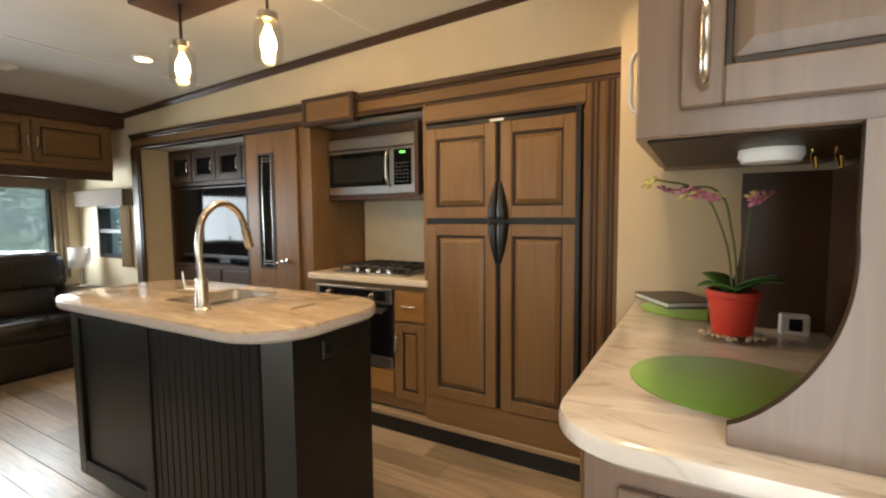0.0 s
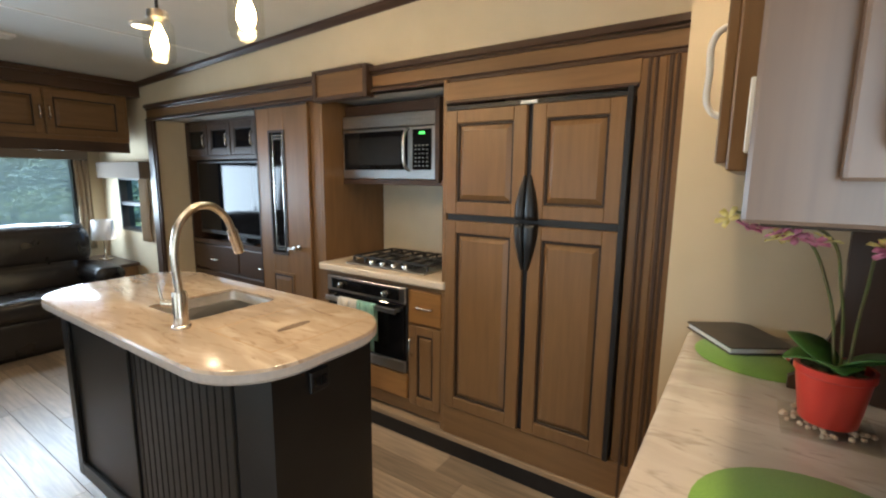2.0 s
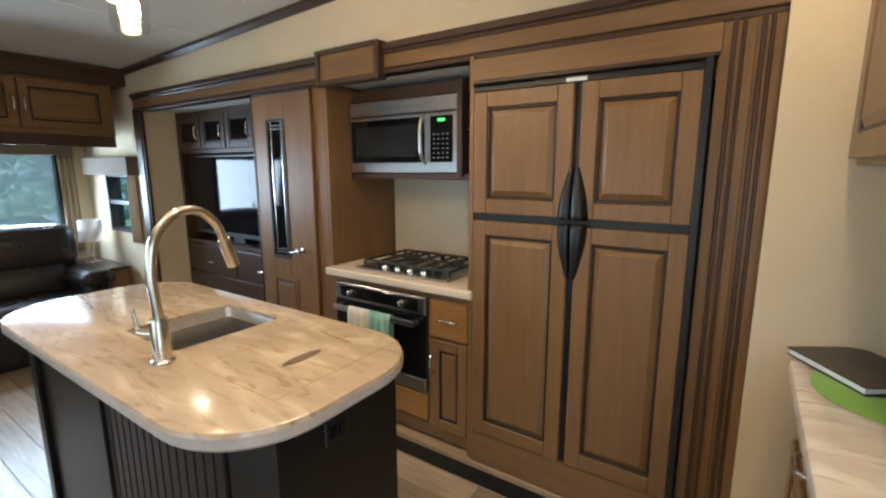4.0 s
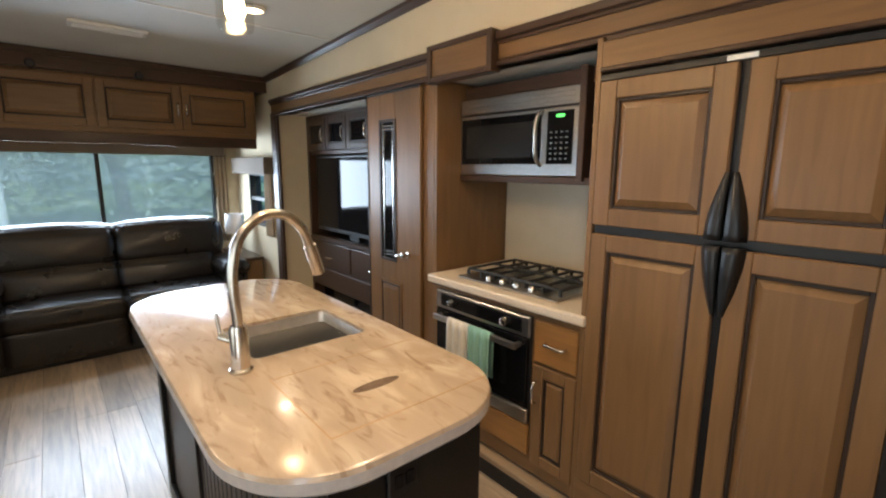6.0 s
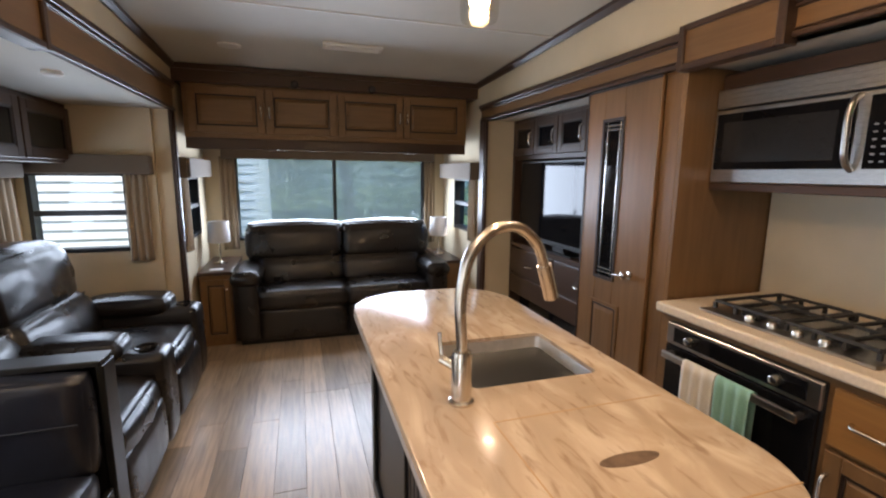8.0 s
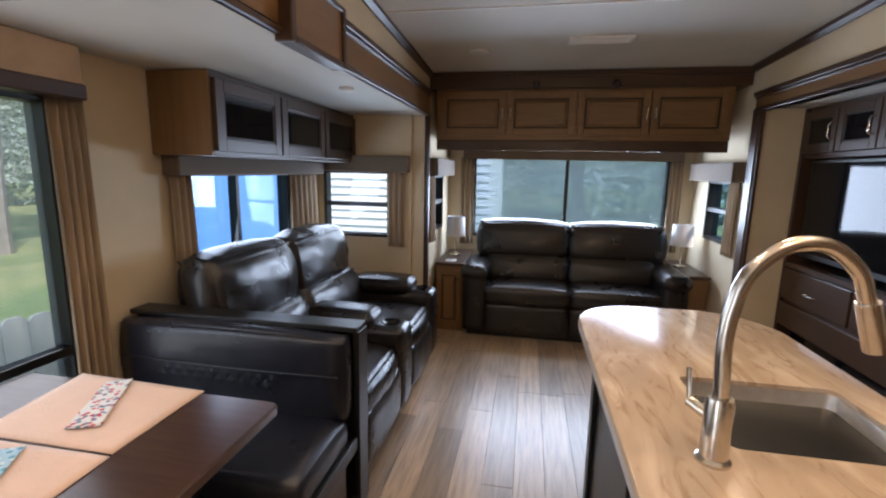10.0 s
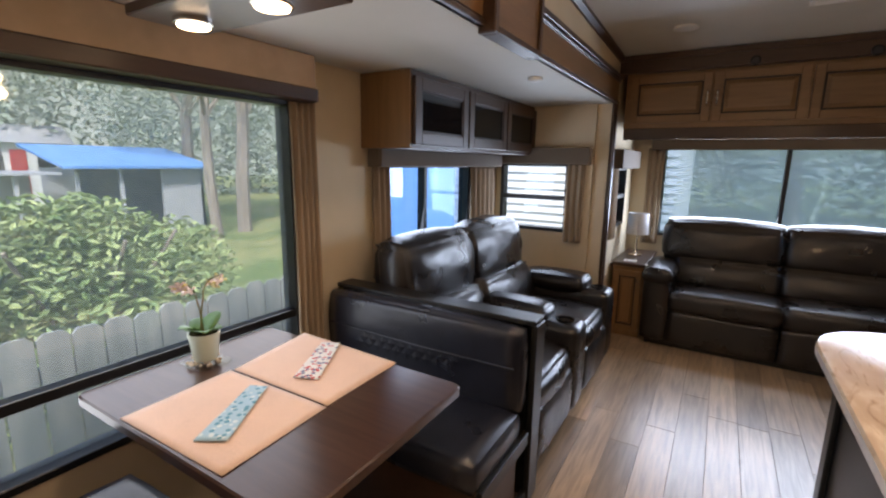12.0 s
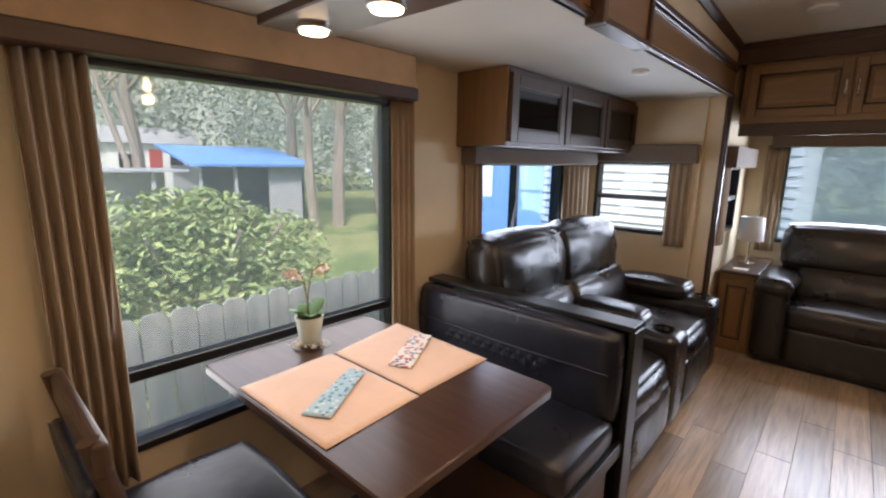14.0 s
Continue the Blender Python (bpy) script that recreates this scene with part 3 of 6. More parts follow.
fridge()
surround = thing("refrigerator_cabinet", "stained wooden panelling built round the refrigerator", "cabinet", (-0.45, 2.6, 0.13))
box("side_panel", -0.885, -0.862, 2.505, KB - 0.005, 0.13, SZ - 0.004, M_WOOD, surround)
box("base_panel", -0.862, 0.075, 2.495, 2.525, 0.13, 0.285, M_WOOD_X, surround)
box("top_panel", -0.862, 0.005, 2.50, 2.525, 1.828, SZ - 0.02, M_WOOD_X, surround)
box("filler", -0.007, KE - 0.06, 2.51, 2.55, 0.285, SZ - 0.02, M_WOOD, surround)
boxes("moulding", [(0.028, 0.040, 2.492, 2.55, 0.13, SZ - 0.02), (0.052, 0.062, 2.496, 2.55, 0.13, SZ - 0.02), (0.098, 0.112, 2.50, 2.555, 0.0, SZ - 0.016), (0.12, 0.132, 2.51, 2.557, 0.0, SZ - 0.016), (0.165, 0.19, 2.52, 2.557, 0.0, SZ - 0.016), (-0.862, 0.0, 2.49, 2.515, 1.815, 1.83)], M_DARK_Z, surround)
box("pilaster", 0.075, 0.17, 2.515, 2.557, 0.0, SZ - 0.016, M_WOOD, surround)


def kitchen_base():
    root = thing("kitchen_base_cabinet", "stained base cabinet holding the oven, drawers and a small door", "cabinet", (-1.4, 2.75, 0.13))
    y = 2.527
    box("body", -1.795, -0.887, y, KB - 0.004, 0.15, 0.902, M_WOOD_X, root, 0.002)
    raised = [(-1.097, -0.89, 0.69, 0.872), (-1.73, -1.117, 0.235, 0.375)]
    for a, b, c, d in raised:
        box("drawer", a, b, y - 0.02, y, c, d, M_HONEY, root, 0.006, 2)
    bow_handle(root, "-y", y - 0.02, -0.987, 0.785, 0.10, False)
    raised_door(root, "-y", y, -1.097, -0.89, 0.215, 0.675, M_WOOD, 0.05, 0.02)
    bow_handle(root, "-y", y - 0.02, -1.077, 0.555, 0.10, True)
    return root


kitchen_base()
ct = thing("range_counter", "cream laminate counter round the gas cooktop", "countertop", (-1.35, 2.78, 0.902))
box("top", -1.797, -0.86, 2.489, KB - 0.003, 0.903, 0.945, M_CREAMTOP, ct, 0.010, 3)
box("backsplash", -1.81, -0.888, KB - 0.016, KB - 0.003, 0.947, 1.44, M_SPLASH, ct, 0.001)


def oven():
    x0, x1, y = -1.725, -1.117, 2.507
    root = thing("oven", "built-in black glass oven with steel control strip and bar handle", "oven", (-1.5, 2.6, 0.390))
    box("body", x0, x1, y + 0.004, y + 0.02, 0.390, 0.875, M_BLACK, root)
    box("control_strip", x0, x1, y - 0.012, y + 0.004, 0.785, 0.875, M_STEEL, root, 0.004)
    box("control_glass", x0 + 0.04, x1 - 0.04, y - 0.015, y - 0.011, 0.800, 0.862, M_GLOSS, root, 0.001)
    box("glass_door", x0 + 0.004, x1 - 0.004, y - 0.014, y + 0.004, 0.460, 0.780, M_GLOSS, root, 0.004)
    box("lower_strip", x0, x1, y - 0.012, y + 0.004, 0.390, 0.455, M_STEEL, root, 0.004)
    for x in (x0 + 0.13, x1 - 0.13):
        turned("knob", [(0.019, 0), (0.019, -0.012), (0.015, -0.026), (0.012, -0.028)], (x, y - 0.015, 0.830), M_NICKEL, root, 24, True, "y")
    box("bar", x0 + 0.03, x1 - 0.03, y - 0.062, y - 0.048, 0.735, 0.765, M_STEEL, root, 0.005, 2)
    for xx in (x0 + 0.035, x1 - 0.055):
        box("bar_mount", xx, xx + 0.02, y - 0.05, y - 0.012, 0.740, 0.760, M_STEEL, root)
    return root


oven()


def towel(label, x0, x1, mat, drop):
    bm = bmesh.new()
    n = 18
    prof = [(2.465, 0.768 - drop * 0.8), (2.463, 0.730), (2.463, 0.767), (2.453, 0.772), (2.441, 0.767), (2.437, 0.730), (2.435, 0.768 - drop * 0.5), (2.433, 0.768 - drop)]
    rows = []
    for i in range(n + 1):
        x = x0 + (x1 - x0) * i / n
        rows.append([bm.verts.new((x + 0.004 * math.sin(i * 2.1 + k), y - (0.007 * math.sin(i * 1.1) if k > 4 else 0), z)) for k, (y, z) in enumerate(prof)])
    for a, b in zip(rows, rows[1:]):
        for k in range(len(prof) - 1):
            bm.faces.new((a[k], a[k + 1], b[k + 1], b[k]))
    ob = finish("hand_towel", bm, mat, None, True)
    m = ob.modifiers.new("thickness", "SOLIDIFY")
    m.thickness = 0.004
    tagged(ob, label, "towel", "towels on the oven bar")


towel("white cotton hand towel hung over the oven bar", -1.575, -1.43, M_TOWELW, 0.30)
towel("mint green hand towel hung over the oven bar", -1.425, -1.29, M_TOWELG, 0.27)


def cooktop():
    root = thing("gas_cooktop", "steel gas cooktop with black cast iron grates", "cooktop", (-1.33, 2.77, 0.945))
    x0, x1, y0, y1, z = -1.632, -1.032, 2.557, 3.0, 0.946
    box("tray", x0, x1, y0, y1, z, z + 0.012, M_STEEL, root, 0.005, 2)
    for x, y in ((-1.482, 2.67), (-1.482, 2.88), (-1.182, 2.67), (-1.182, 2.88)):
        turned("burner", [(0.045, 0), (0.045, 0.012), (0.03, 0.016), (0.028, 0.026), (0.005, 0.028)], (x, y, z + 0.012), M_IRON, root, 20)
    for i in range(4):
        turned("knob", [(0.018, 0), (0.018, 0.016), (0.013, 0.024), (0.01, 0.025)], (-1.442 + i * 0.085, 2.592, z + 0.012), M_NICKEL, root, 20)
    for a in (x0 + 0.02, (x0 + x1) / 2 + 0.005):
        b = a + (x1 - x0) / 2 - 0.03
        bm = bmesh.new()
        h0, h1 = z + 0.036, z + 0.048
        for yy in (y0 + 0.06, (y0 + y1) / 2 + 0.02, y1 - 0.03):
            add_box(bm, a, b, yy - 0.006, yy + 0.006, h0, h1, 0.002)
        for k in range(4):
            xx = a + (b - a) * k / 3
            add_box(bm, xx - 0.006, xx + 0.006, y0 + 0.06, y1 - 0.03, h0 - 0.002, h1 - 0.002, 0.002)
            for yy in (y0 + 0.06, y1 - 0.03):
                add_box(bm, xx - 0.006, xx + 0.006, yy - 0.006, yy + 0.006, z + 0.012, h0, 0)
        finish("grate", bm, M_IRON, root)
    return root


cooktop()


def microwave():
    x0, x1, y, z0, z1 = -1.812, -1.085, 2.735, 1.457, 1.84
    root = thing("microwave", "stainless steel over-the-range microwave with black glass door", "microwave", (-1.45, 2.8, 1.39))
    box("body", x0 + 0.004, x1 - 0.004, y + 0.02, KB - 0.02, z0 + 0.006, z1, M_BLACK, root)
    box("vent_strip", x0, x1, y, y + 0.02, z1 - 0.078, z1, M_STEEL, root, 0.006, 2)
    bm = bmesh.new()
    for i in range(3):
        add_box(bm, x0 + 0.03, x1 - 0.03, y - 0.003, y + 0.002, z1 - 0.066 + i * 0.02, z1 - 0.062 + i * 0.02, 0.001)
    finish("vent_slot", bm, M_STEEL, root)
    box("door_steel", x0, x1, y, y + 0.02, z0, z1 - 0.082, M_STEEL, root, 0.006, 2)
    box("door_glass", x0 + 0.012, x1 - 0.20, y - 0.004, y + 0.002, z0 + 0.055, z1 - 0.10, M_GLOSS, root, 0.003)
    box("window_mesh", x0 + 0.05, x1 - 0.25, y - 0.006, y - 0.003, z0 + 0.085, z1 - 0.135, mottled("mesh_window", (0.012, 0.012, 0.013), (0.02, 0.02, 0.021), 500, 0.18), root, 0.002)
    box("control_panel", x1 - 0.165, x1 - 0.03, y - 0.004, y + 0.002, z0 + 0.055, z1 - 0.10, M_GLOSS, root, 0.003)
    tube("handle", [(x1 - 0.195, y, z0 + 0.05), (x1 - 0.195, y - 0.03, z0 + 0.075), (x1 - 0.195, y - 0.045, z0 + 0.15), (x1 - 0.195, y - 0.03, z1 - 0.115), (x1 - 0.195, y, z1 - 0.095)], 0.010, M_STEEL, root)
    box("display", x1 - 0.115, x1 - 0.075, y - 0.006, y - 0.003, z1 - 0.128, z1 - 0.115, M_LED, root, 0)
    for r in range(6):
        for c in range(4):
            box("key", x1 - 0.145 + c * 0.027, x1 - 0.134 + c * 0.027, y - 0.0055, y - 0.0035, z0 + 0.075 + r * 0.023, z0 + 0.080 + r * 0.023, M_STEEL, root, 0)
    return root


microwave()
mwc = thing("microwave_cabinet", "dark wooden surround with an open cubby beside the microwave", "cabinet", (-1.4, 2.8, 1.36))
boxes("board", [(-1.814, -0.888, 2.76, KB - 0.004, 1.843, 1.905), (-1.082, -1.050, 2.715, KB - 0.004, 1.44, 1.905), (-1.814, -0.888, 2.735, KB - 0.004, 1.425, 1.455),
                (-1.05, -0.888, 2.76, KB - 0.02, 1.66, 1.675), (-1.05, -0.888, KB - 0.03, KB - 0.018, 1.455, 1.843)], M_DARK, mwc)


def pantry():
    x0, x1, y, z1 = -2.475, -1.817, 2.57, SZ - 0.004
    root = thing("pantry_cabinet", "tall stained wooden pantry with a narrow glazed door", "cabinet", ((x0 + x1) / 2, 2.75, 0.13))
    boxes("body", [(x0, x0 + 0.02, y, KB - 0.004, 0.13, z1), (x1 - 0.02, x1, y, KB - 0.004, 0.13, z1), (x0 + 0.02, x1 - 0.02, y, KB - 0.004, z1 - 0.02, z1),
                   (x0 + 0.02, x1 - 0.02, y, KB - 0.004, 0.13, 0.22), (x0 + 0.02, x1 - 0.02, KB - 0.02, KB - 0.004, 0.22, z1 - 0.02), (x1 - 0.115, x1 - 0.02, y, y + 0.02, 0.22, z1 - 0.02)], M_WOOD, root)
    f0, f1, d = -2.46, -1.93, y - 0.022
    g0, g1, ga, gb = -2.311, -2.166, 0.95, 1.755
    doors = boxes("door", [(f0, g0, d, y - 0.002, 0.20, z1 - 0.012), (g1, f1, d, y - 0.002, 0.20, z1 - 0.012), (g0, g1, d, y - 0.002, gb, z1 - 0.012), (g0, g1, d, y - 0.002, 0.20, ga)], M_WOOD, root)
    bm = bmesh.new()
    for q in ((g0 - .012, g0 + .004, ga - .012, gb + .012), (g1 - .004, g1 + .012, ga - .012, gb + .012), (g0, g1, ga - .012, ga + .004), (g0, g1, gb - .004, gb + .012)):
        add_box(bm, q[0], q[1], d - 0.006, d + 0.004, q[2], q[3], 0.002)
    add_box(bm, f0, f0 + 0.012, d - 0.004, d, 0.2, z1 - 0.012, 0.001)
    add_box(bm, f0, f1, d - 0.004, d, z1 - 0.024, z1 - 0.012, 0.001)
    finish("bead", bm, M_GLAZE_SHADE, doors)
    box("glass", g0, g1, d + 0.006, d + 0.010, ga, gb, M_GLOSS, doors, 0)
    bm = bmesh.new()
    for x in (g0 + 0.025, g1 - 0.025):
        add_box(bm, x - 0.003, x + 0.003, d + 0.001, d + 0.006, ga, gb, 0)
    for z in (ga + 0.025, ga + 0.045, gb - 0.025, gb - 0.045):
        add_box(bm, g0, g1, d + 0.001, d + 0.006, z - 0.003, z + 0.003, 0)
    finish("came", bm, M_NICKEL, doors)
    p = raised_door(root, "-y", d, -2.335, -2.105, 0.28, 0.82, M_WOOD, 0.02, 0.006, True, "lower_panel")
    turned("knob", [(0.02, 0), (0.02, -0.006), (0.008, -0.01), (0.008, -0.03), (0.017, -0.036), (0.017, -0.048), (0.008, -0.052)], (-2.04, d, 1.0), M_NICKEL, root, 20, True, "y")
    tube("lever", [(-2.04, d - 0.045, 1.0), (-2.07, d - 0.047, 0.999), (-2.105, d - 0.045, 0.992)], 0.007, M_NICKEL, root)


pantry()


def media_wall():
    x0, x1, y = KS + 0.015, -2.477, 2.80
    root = thing("media_cabinet", "dark stained media cabinet with glazed upper doors and drawers", "cabinet", (-3.1, 2.9, 0.13))
    boxes("carcass", [(x0, x1, y + 0.02, KB - 0.004, SZ - 0.04, SZ - 0.004), (x0, x1, y + 0.02, KB - 0.004, 1.60, 1.635), (x0, x0 + 0.03, y, KB - 0.004, 0.13, SZ - 0.006),
                      (x1 - 0.02, x1, y, KB - 0.004, 0.13, SZ - 0.006), (x0 + 0.03, x1 - 0.02, y - 0.005, KB - 0.004, 0.865, 0.90), (x0 + 0.03, x1 - 0.02, y + 0.02, KB - 0.004, 0.45, 0.865)], M_DARK, root)
    box("back_panel", x0 + 0.03, x1 - 0.02, KB - 0.06, KB - 0.006, 0.90, 1.60, M_BLACK, root)
    w = (x1 - x0 - 0.03) / 4
    for i in range(4):
        a = x0 + 0.02 + i * w
        d = raised_door(root, "-y", y + 0.018, a, a + w - 0.01, 1.635, SZ - 0.035, M_DARK_Z, 0.05, 0.02, False)
        box("pane", a + 0.05, a + w - 0.06, y + 0.008, y + 0.012, 1.685, SZ - 0.085, M_GLOSS, d, 0)
        bow_handle(root, "-y", y - 0.002, a + w - 0.035, 1.76, 0.10, True)
    for i in range(2):
        a = x0 + 0.035 + i * 0.70
        box("drawer", a, a + 0.68, y - 0.002, y + 0.02, 0.64, 0.855, M_DARK, root, 0.005, 2)
        bow_handle(root, "-y", y - 0.002, a + 0.34, 0.73, 0.10, False)
    box("lower_recess", x0 + 0.03, x1 - 0.02, y + 0.10, KB - 0.02, 0.13, 0.45, M_GLOSS, root)
    boxes("lower_rail", [(x0 + 0.03, x1 - 0.02, y, y + 0.02, 0.45, 0.61), (x0 + 0.03, x1 - 0.02, y, y + 0.02, 0.13, 0.18)], M_DARK, root)
    tv = thing("television", "black flat-screen television set in the media cabinet", "television", (-3.15, 2.85, 0.901))
    box("case", -3.78, -2.66, y + 0.03, y + 0.07, 0.95, 1.59, M_BLACK, tv, 0.006, 2)
    box("screen", -3.755, -2.685, y + 0.026, y + 0.031, 0.985, 1.57, M_GLOSS, tv, 0)
    boxes("stand", [(-3.4, -2.95, y + 0.01, y + 0.12, 0.901, 0.911), (-3.25, -3.1, y + 0.045, y + 0.065, 0.911, 0.96)], M_BLACK, tv)


media_wall()


# ---- island ----
IZ = 0.96


def island():
    root = thing("kitchen_island", "black painted island with beadboard sides and rounded laminate top", "kitchen island", (-1.4, 1.5, 0))
    x0, x1, y0, y1 = -2.08, -0.70, 1.30, 1.83
    body = [(x0, y0), (x1 - 0.07, y0), (x1, y0 + 0.07), (x1, y1 - 0.05), (x1 - 0.05, y1), (x0, y1)]
    slab("body", [(body, IZ - 0.05), (body, 0.10)], M_MATTE, root, None, False)
    toe = [(x0 + 0.05, y0 + 0.06), (x1 - 0.10, y0 + 0.06), (x1 - 0.06, y0 + 0.10), (x1 - 0.06, y1 - 0.05), (x0 + 0.05, y1 - 0.05)]
    slab("toe_kick", [(toe, 0.10), (toe, 0.0)], M_BLACK, root, None, False)
    # framed sides: plain panel, post and beadboard
    f = facing("-y", y0)
    bm = bmesh.new()
    for a, b, c, d in ((x0, x0 + 0.06, 0.10, 0.91), (-1.50, -1.43, 0.10, 0.91), (x0 + 0.06, -1.50, 0.10, 0.17), (x0 + 0.06, -1.50, 0.86, 0.91), (-1.43, x1 - 0.07, 0.10, 0.15)):
        mapped_box(bm, f, a, b, 0, 0.016, c, d, 0.003)
    finish("frame", bm, M_MATTE, root)
    n = 15
    w = (x1 - 0.075 + 1.43) / n
    for i in range(n):
        a = -1.43 + i * w
        box("bead", a + 0.002, a + w - 0.003, y0 - 0.008, y0 + 0.002, 0.152, 0.91, M_MATTE, root, 0.0035, 2)
    box("socket", x1 - 0.001, x1 + 0.012, 1.50, 1.575, 0.80, 0.87, M_BLACK, root, 0.003)
    boxes("socket_hole", [(x1 + 0.012, x1 + 0.015, 1.515, 1.535, 0.82, 0.85), (x1 + 0.012, x1 + 0.015, 1.543, 1.563, 0.82, 0.85)], M_GLOSS, root, 0)
    box("latch", x1 - 0.001, x1 + 0.018, 1.36, 1.40, 0.22, 0.30, M_BLACK, root, 0.004)
    # top
    def outline(inset):
        pts = []
        # slightly bowed ends and sides
        for x, y in round_rect(-2.195 + inset, -0.625 - inset, 1.205 + inset, 1.878 - inset, 0.235 - inset, 12):
            pts.append((x, y))
        return pts
    sink = round_rect(-1.545, -1.222, 1.412, 1.772, 0.02, 4)
    slab("top", [(outline(0.012), IZ), (outline(0.004), IZ - 0.003), (outline(0.0), IZ - 0.012)], M_COUNTER, root, sink)
    slab("edge", [(outline(0.0), IZ - 0.0121), (outline(0.001), IZ - 0.036), (outline(0.010), IZ - 0.046)], M_EDGE, root, round_rect(-1.565, -1.202, 1.392, 1.792, 0.03, 4))
    # oval finger slot of the sink cover, joint lines of the cover
    oval = [(-0.88 + 0.018 * math.cos(a), 1.594 + 0.066 * math.sin(a)) for a in [2 * math.pi * i / 24 for i in range(24)]]
    slab("finger_slot", [(oval, IZ + 0.001), (oval, IZ - 0.002)], mottled("slot_shadow", (0.10, 0.06, 0.035), (0.16, 0.10, 0.06), 30, 0.7), root, None, False)
    boxes("cover_joint", [(-1.07, -1.067, 1.40, 1.84, IZ - 0.001, IZ + 0.0006), (-0.74, -0.737, 1.40, 1.84, IZ - 0.001, IZ + 0.0006), (-1.07, -0.737, 1.398, 1.401, IZ - 0.001, IZ + 0.0004)], M_GOLDV, root, 0)
    return root


island()
sk = thing("kitchen_sink", "undermount stainless steel sink set in the island", "sink", (-1.37, 1.6, IZ - 0.2))
bm = bmesh.new()
prev = None
for inset, z, r in ((-0.012, IZ - 0.0135, 0.03), (-0.002, IZ - 0.0137, 0.022), (0.0, IZ - 0.018, 0.02), (0.008, IZ - 0.19, 0.03), (0.03, IZ - 0.21, 0.03), (0.12, IZ - 0.214, 0.004)):
    ring = [bm.verts.new((x, y, z)) for x, y in round_rect(-1.545 + inset, -1.222 - inset, 1.412 + inset, 1.772 - inset, r, 5)]
    if prev:
        for i in range(len(ring)):
            bm.faces.new((prev[i], prev[(i + 1) % len(ring)], ring[(i + 1) % len(ring)], ring[i]))
    prev = ring
bm.faces.new(prev)
bowl = finish("bowl", bm, mottled("sink_steel", (0.60, 0.585, 0.56), (0.70, 0.68, 0.65), 30, 0.42, 1.0, 0.03, 260), sk, True)
bowl.modifiers.new("thickness", "SOLIDIFY").thickness = 0.002
bowl.data.set_sharp_from_angle(angle=radians(50))
turned("drain", [(0.04, 0.0), (0.04, 0.004), (0.03, 0.002), (0.01, 0.001)], (-1.37, 1.6, IZ - 0.213), M_NICKEL, sk, 24)

fa = thing("faucet", "brushed nickel gooseneck pull-down faucet", "faucet", (-1.172, 1.362, IZ))
FX, FY = -1.172, 1.362
turned("base", [(0.030, 0), (0.030, 0.006), (0.024, 0.012), (0.024, 0.115), (0.021, 0.125)], (FX, FY, IZ), M_NICKEL, fa)
tube("spout", [(FX, FY, IZ + 0.11), (FX, FY, IZ + 0.29), (FX - 0.003, FY + 0.033, IZ + 0.370), (FX - 0.01, FY + 0.110, IZ + 0.408), (FX - 0.018, FY + 0.185, IZ + 0.370), (FX - 0.024, FY + 0.217, IZ + 0.305)], 0.0135, M_NICKEL, fa, 16)
tube("spray_head", [(FX - 0.024, FY + 0.215, IZ + 0.31), (FX - 0.027, FY + 0.230, IZ + 0.265), (FX - 0.030, FY + 0.243, IZ + 0.225)], 0.019, M_NICKEL, fa)
tube("lever", [(FX - 0.02, FY - 0.01, IZ + 0.08), (FX - 0.055, FY - 0.03, IZ + 0.085)], 0.012, M_NICKEL, fa)
tube("lever_arm", [(FX - 0.055, FY - 0.03, IZ + 0.08), (FX - 0.06, FY - 0.033, IZ + 0.12), (FX - 0.062, FY - 0.035, IZ + 0.15)], 0.005, M_NICKEL, fa)


# ---- pendants, downlights and ceiling things ----
def pendant_light():
    root = thing("pendant_light", "dark wooden plank pendant with glass jar lamps", "pendant lamp", (-1.2, 1.49, 2.20))
    box("plank", -1.62, -0.78, 1.38, 1.60, 2.20, 2.235, M_DARK, root, 0.004)
    box("canopy", -1.28, -1.12, 1.44, 1.54, 2.235, ceil_z(-1.28) + 0.01, M_BLACK, root)
    for x in (-1.435, -0.905):
        tube("rod", [(x, 1.49, 2.202), (x, 1.49, 2.12), (x, 1.49, 2.04)], 0.006, M_BLACK, root)
        turned("cap", [(0.012, 0.02), (0.034, 0.012), (0.036, -0.012), (0.034, -0.014)], (x, 1.49, 2.035), M_STEEL, root)
        jar = turned("jar", [(0.036, 0.16), (0.036, 0.145), (0.050, 0.125), (0.051, 0.02), (0.046, 0.004), (0.02, 0.0)], (x, 1.49, 1.875), M_CLEAR, root)
        jar.visible_shadow = False
        turned("bulb", [(0.008, 0.12), (0.014, 0.10), (0.026, 0.07), (0.027, 0.04), (0.016, 0.02), (0.003, 0.014)], (x, 1.49, 1.885), M_BULB, root, 20)
        lamp("pendant_bulb_light", "POINT", pose(x, 1.49, 1.85), 2.2, WARM, radius=0.04)


pendant_light()


def downlight(x, y, z, energy=11):
    root = thing("downlight", "small round recessed downlight glowing warm white", "downlight", (x, y, z), "ceiling downlights")
    turned("rim", [(0.062, 0.004), (0.062, -0.008), (0.048, -0.012), (0.046, 0.004)], (x, y, z), M_WHITE, root)
    turned("lens", [(0.046, 0.0), (0.044, -0.009), (0.01, -0.0105)], (x, y, z), M_DISC, root)
    lamp("downlight_lamp", "SPOT", look((x, y, z - 0.02), (x, y, 0)), energy * 1.1, (1.0, 0.78, 0.52), radius=0.045, cone=140)


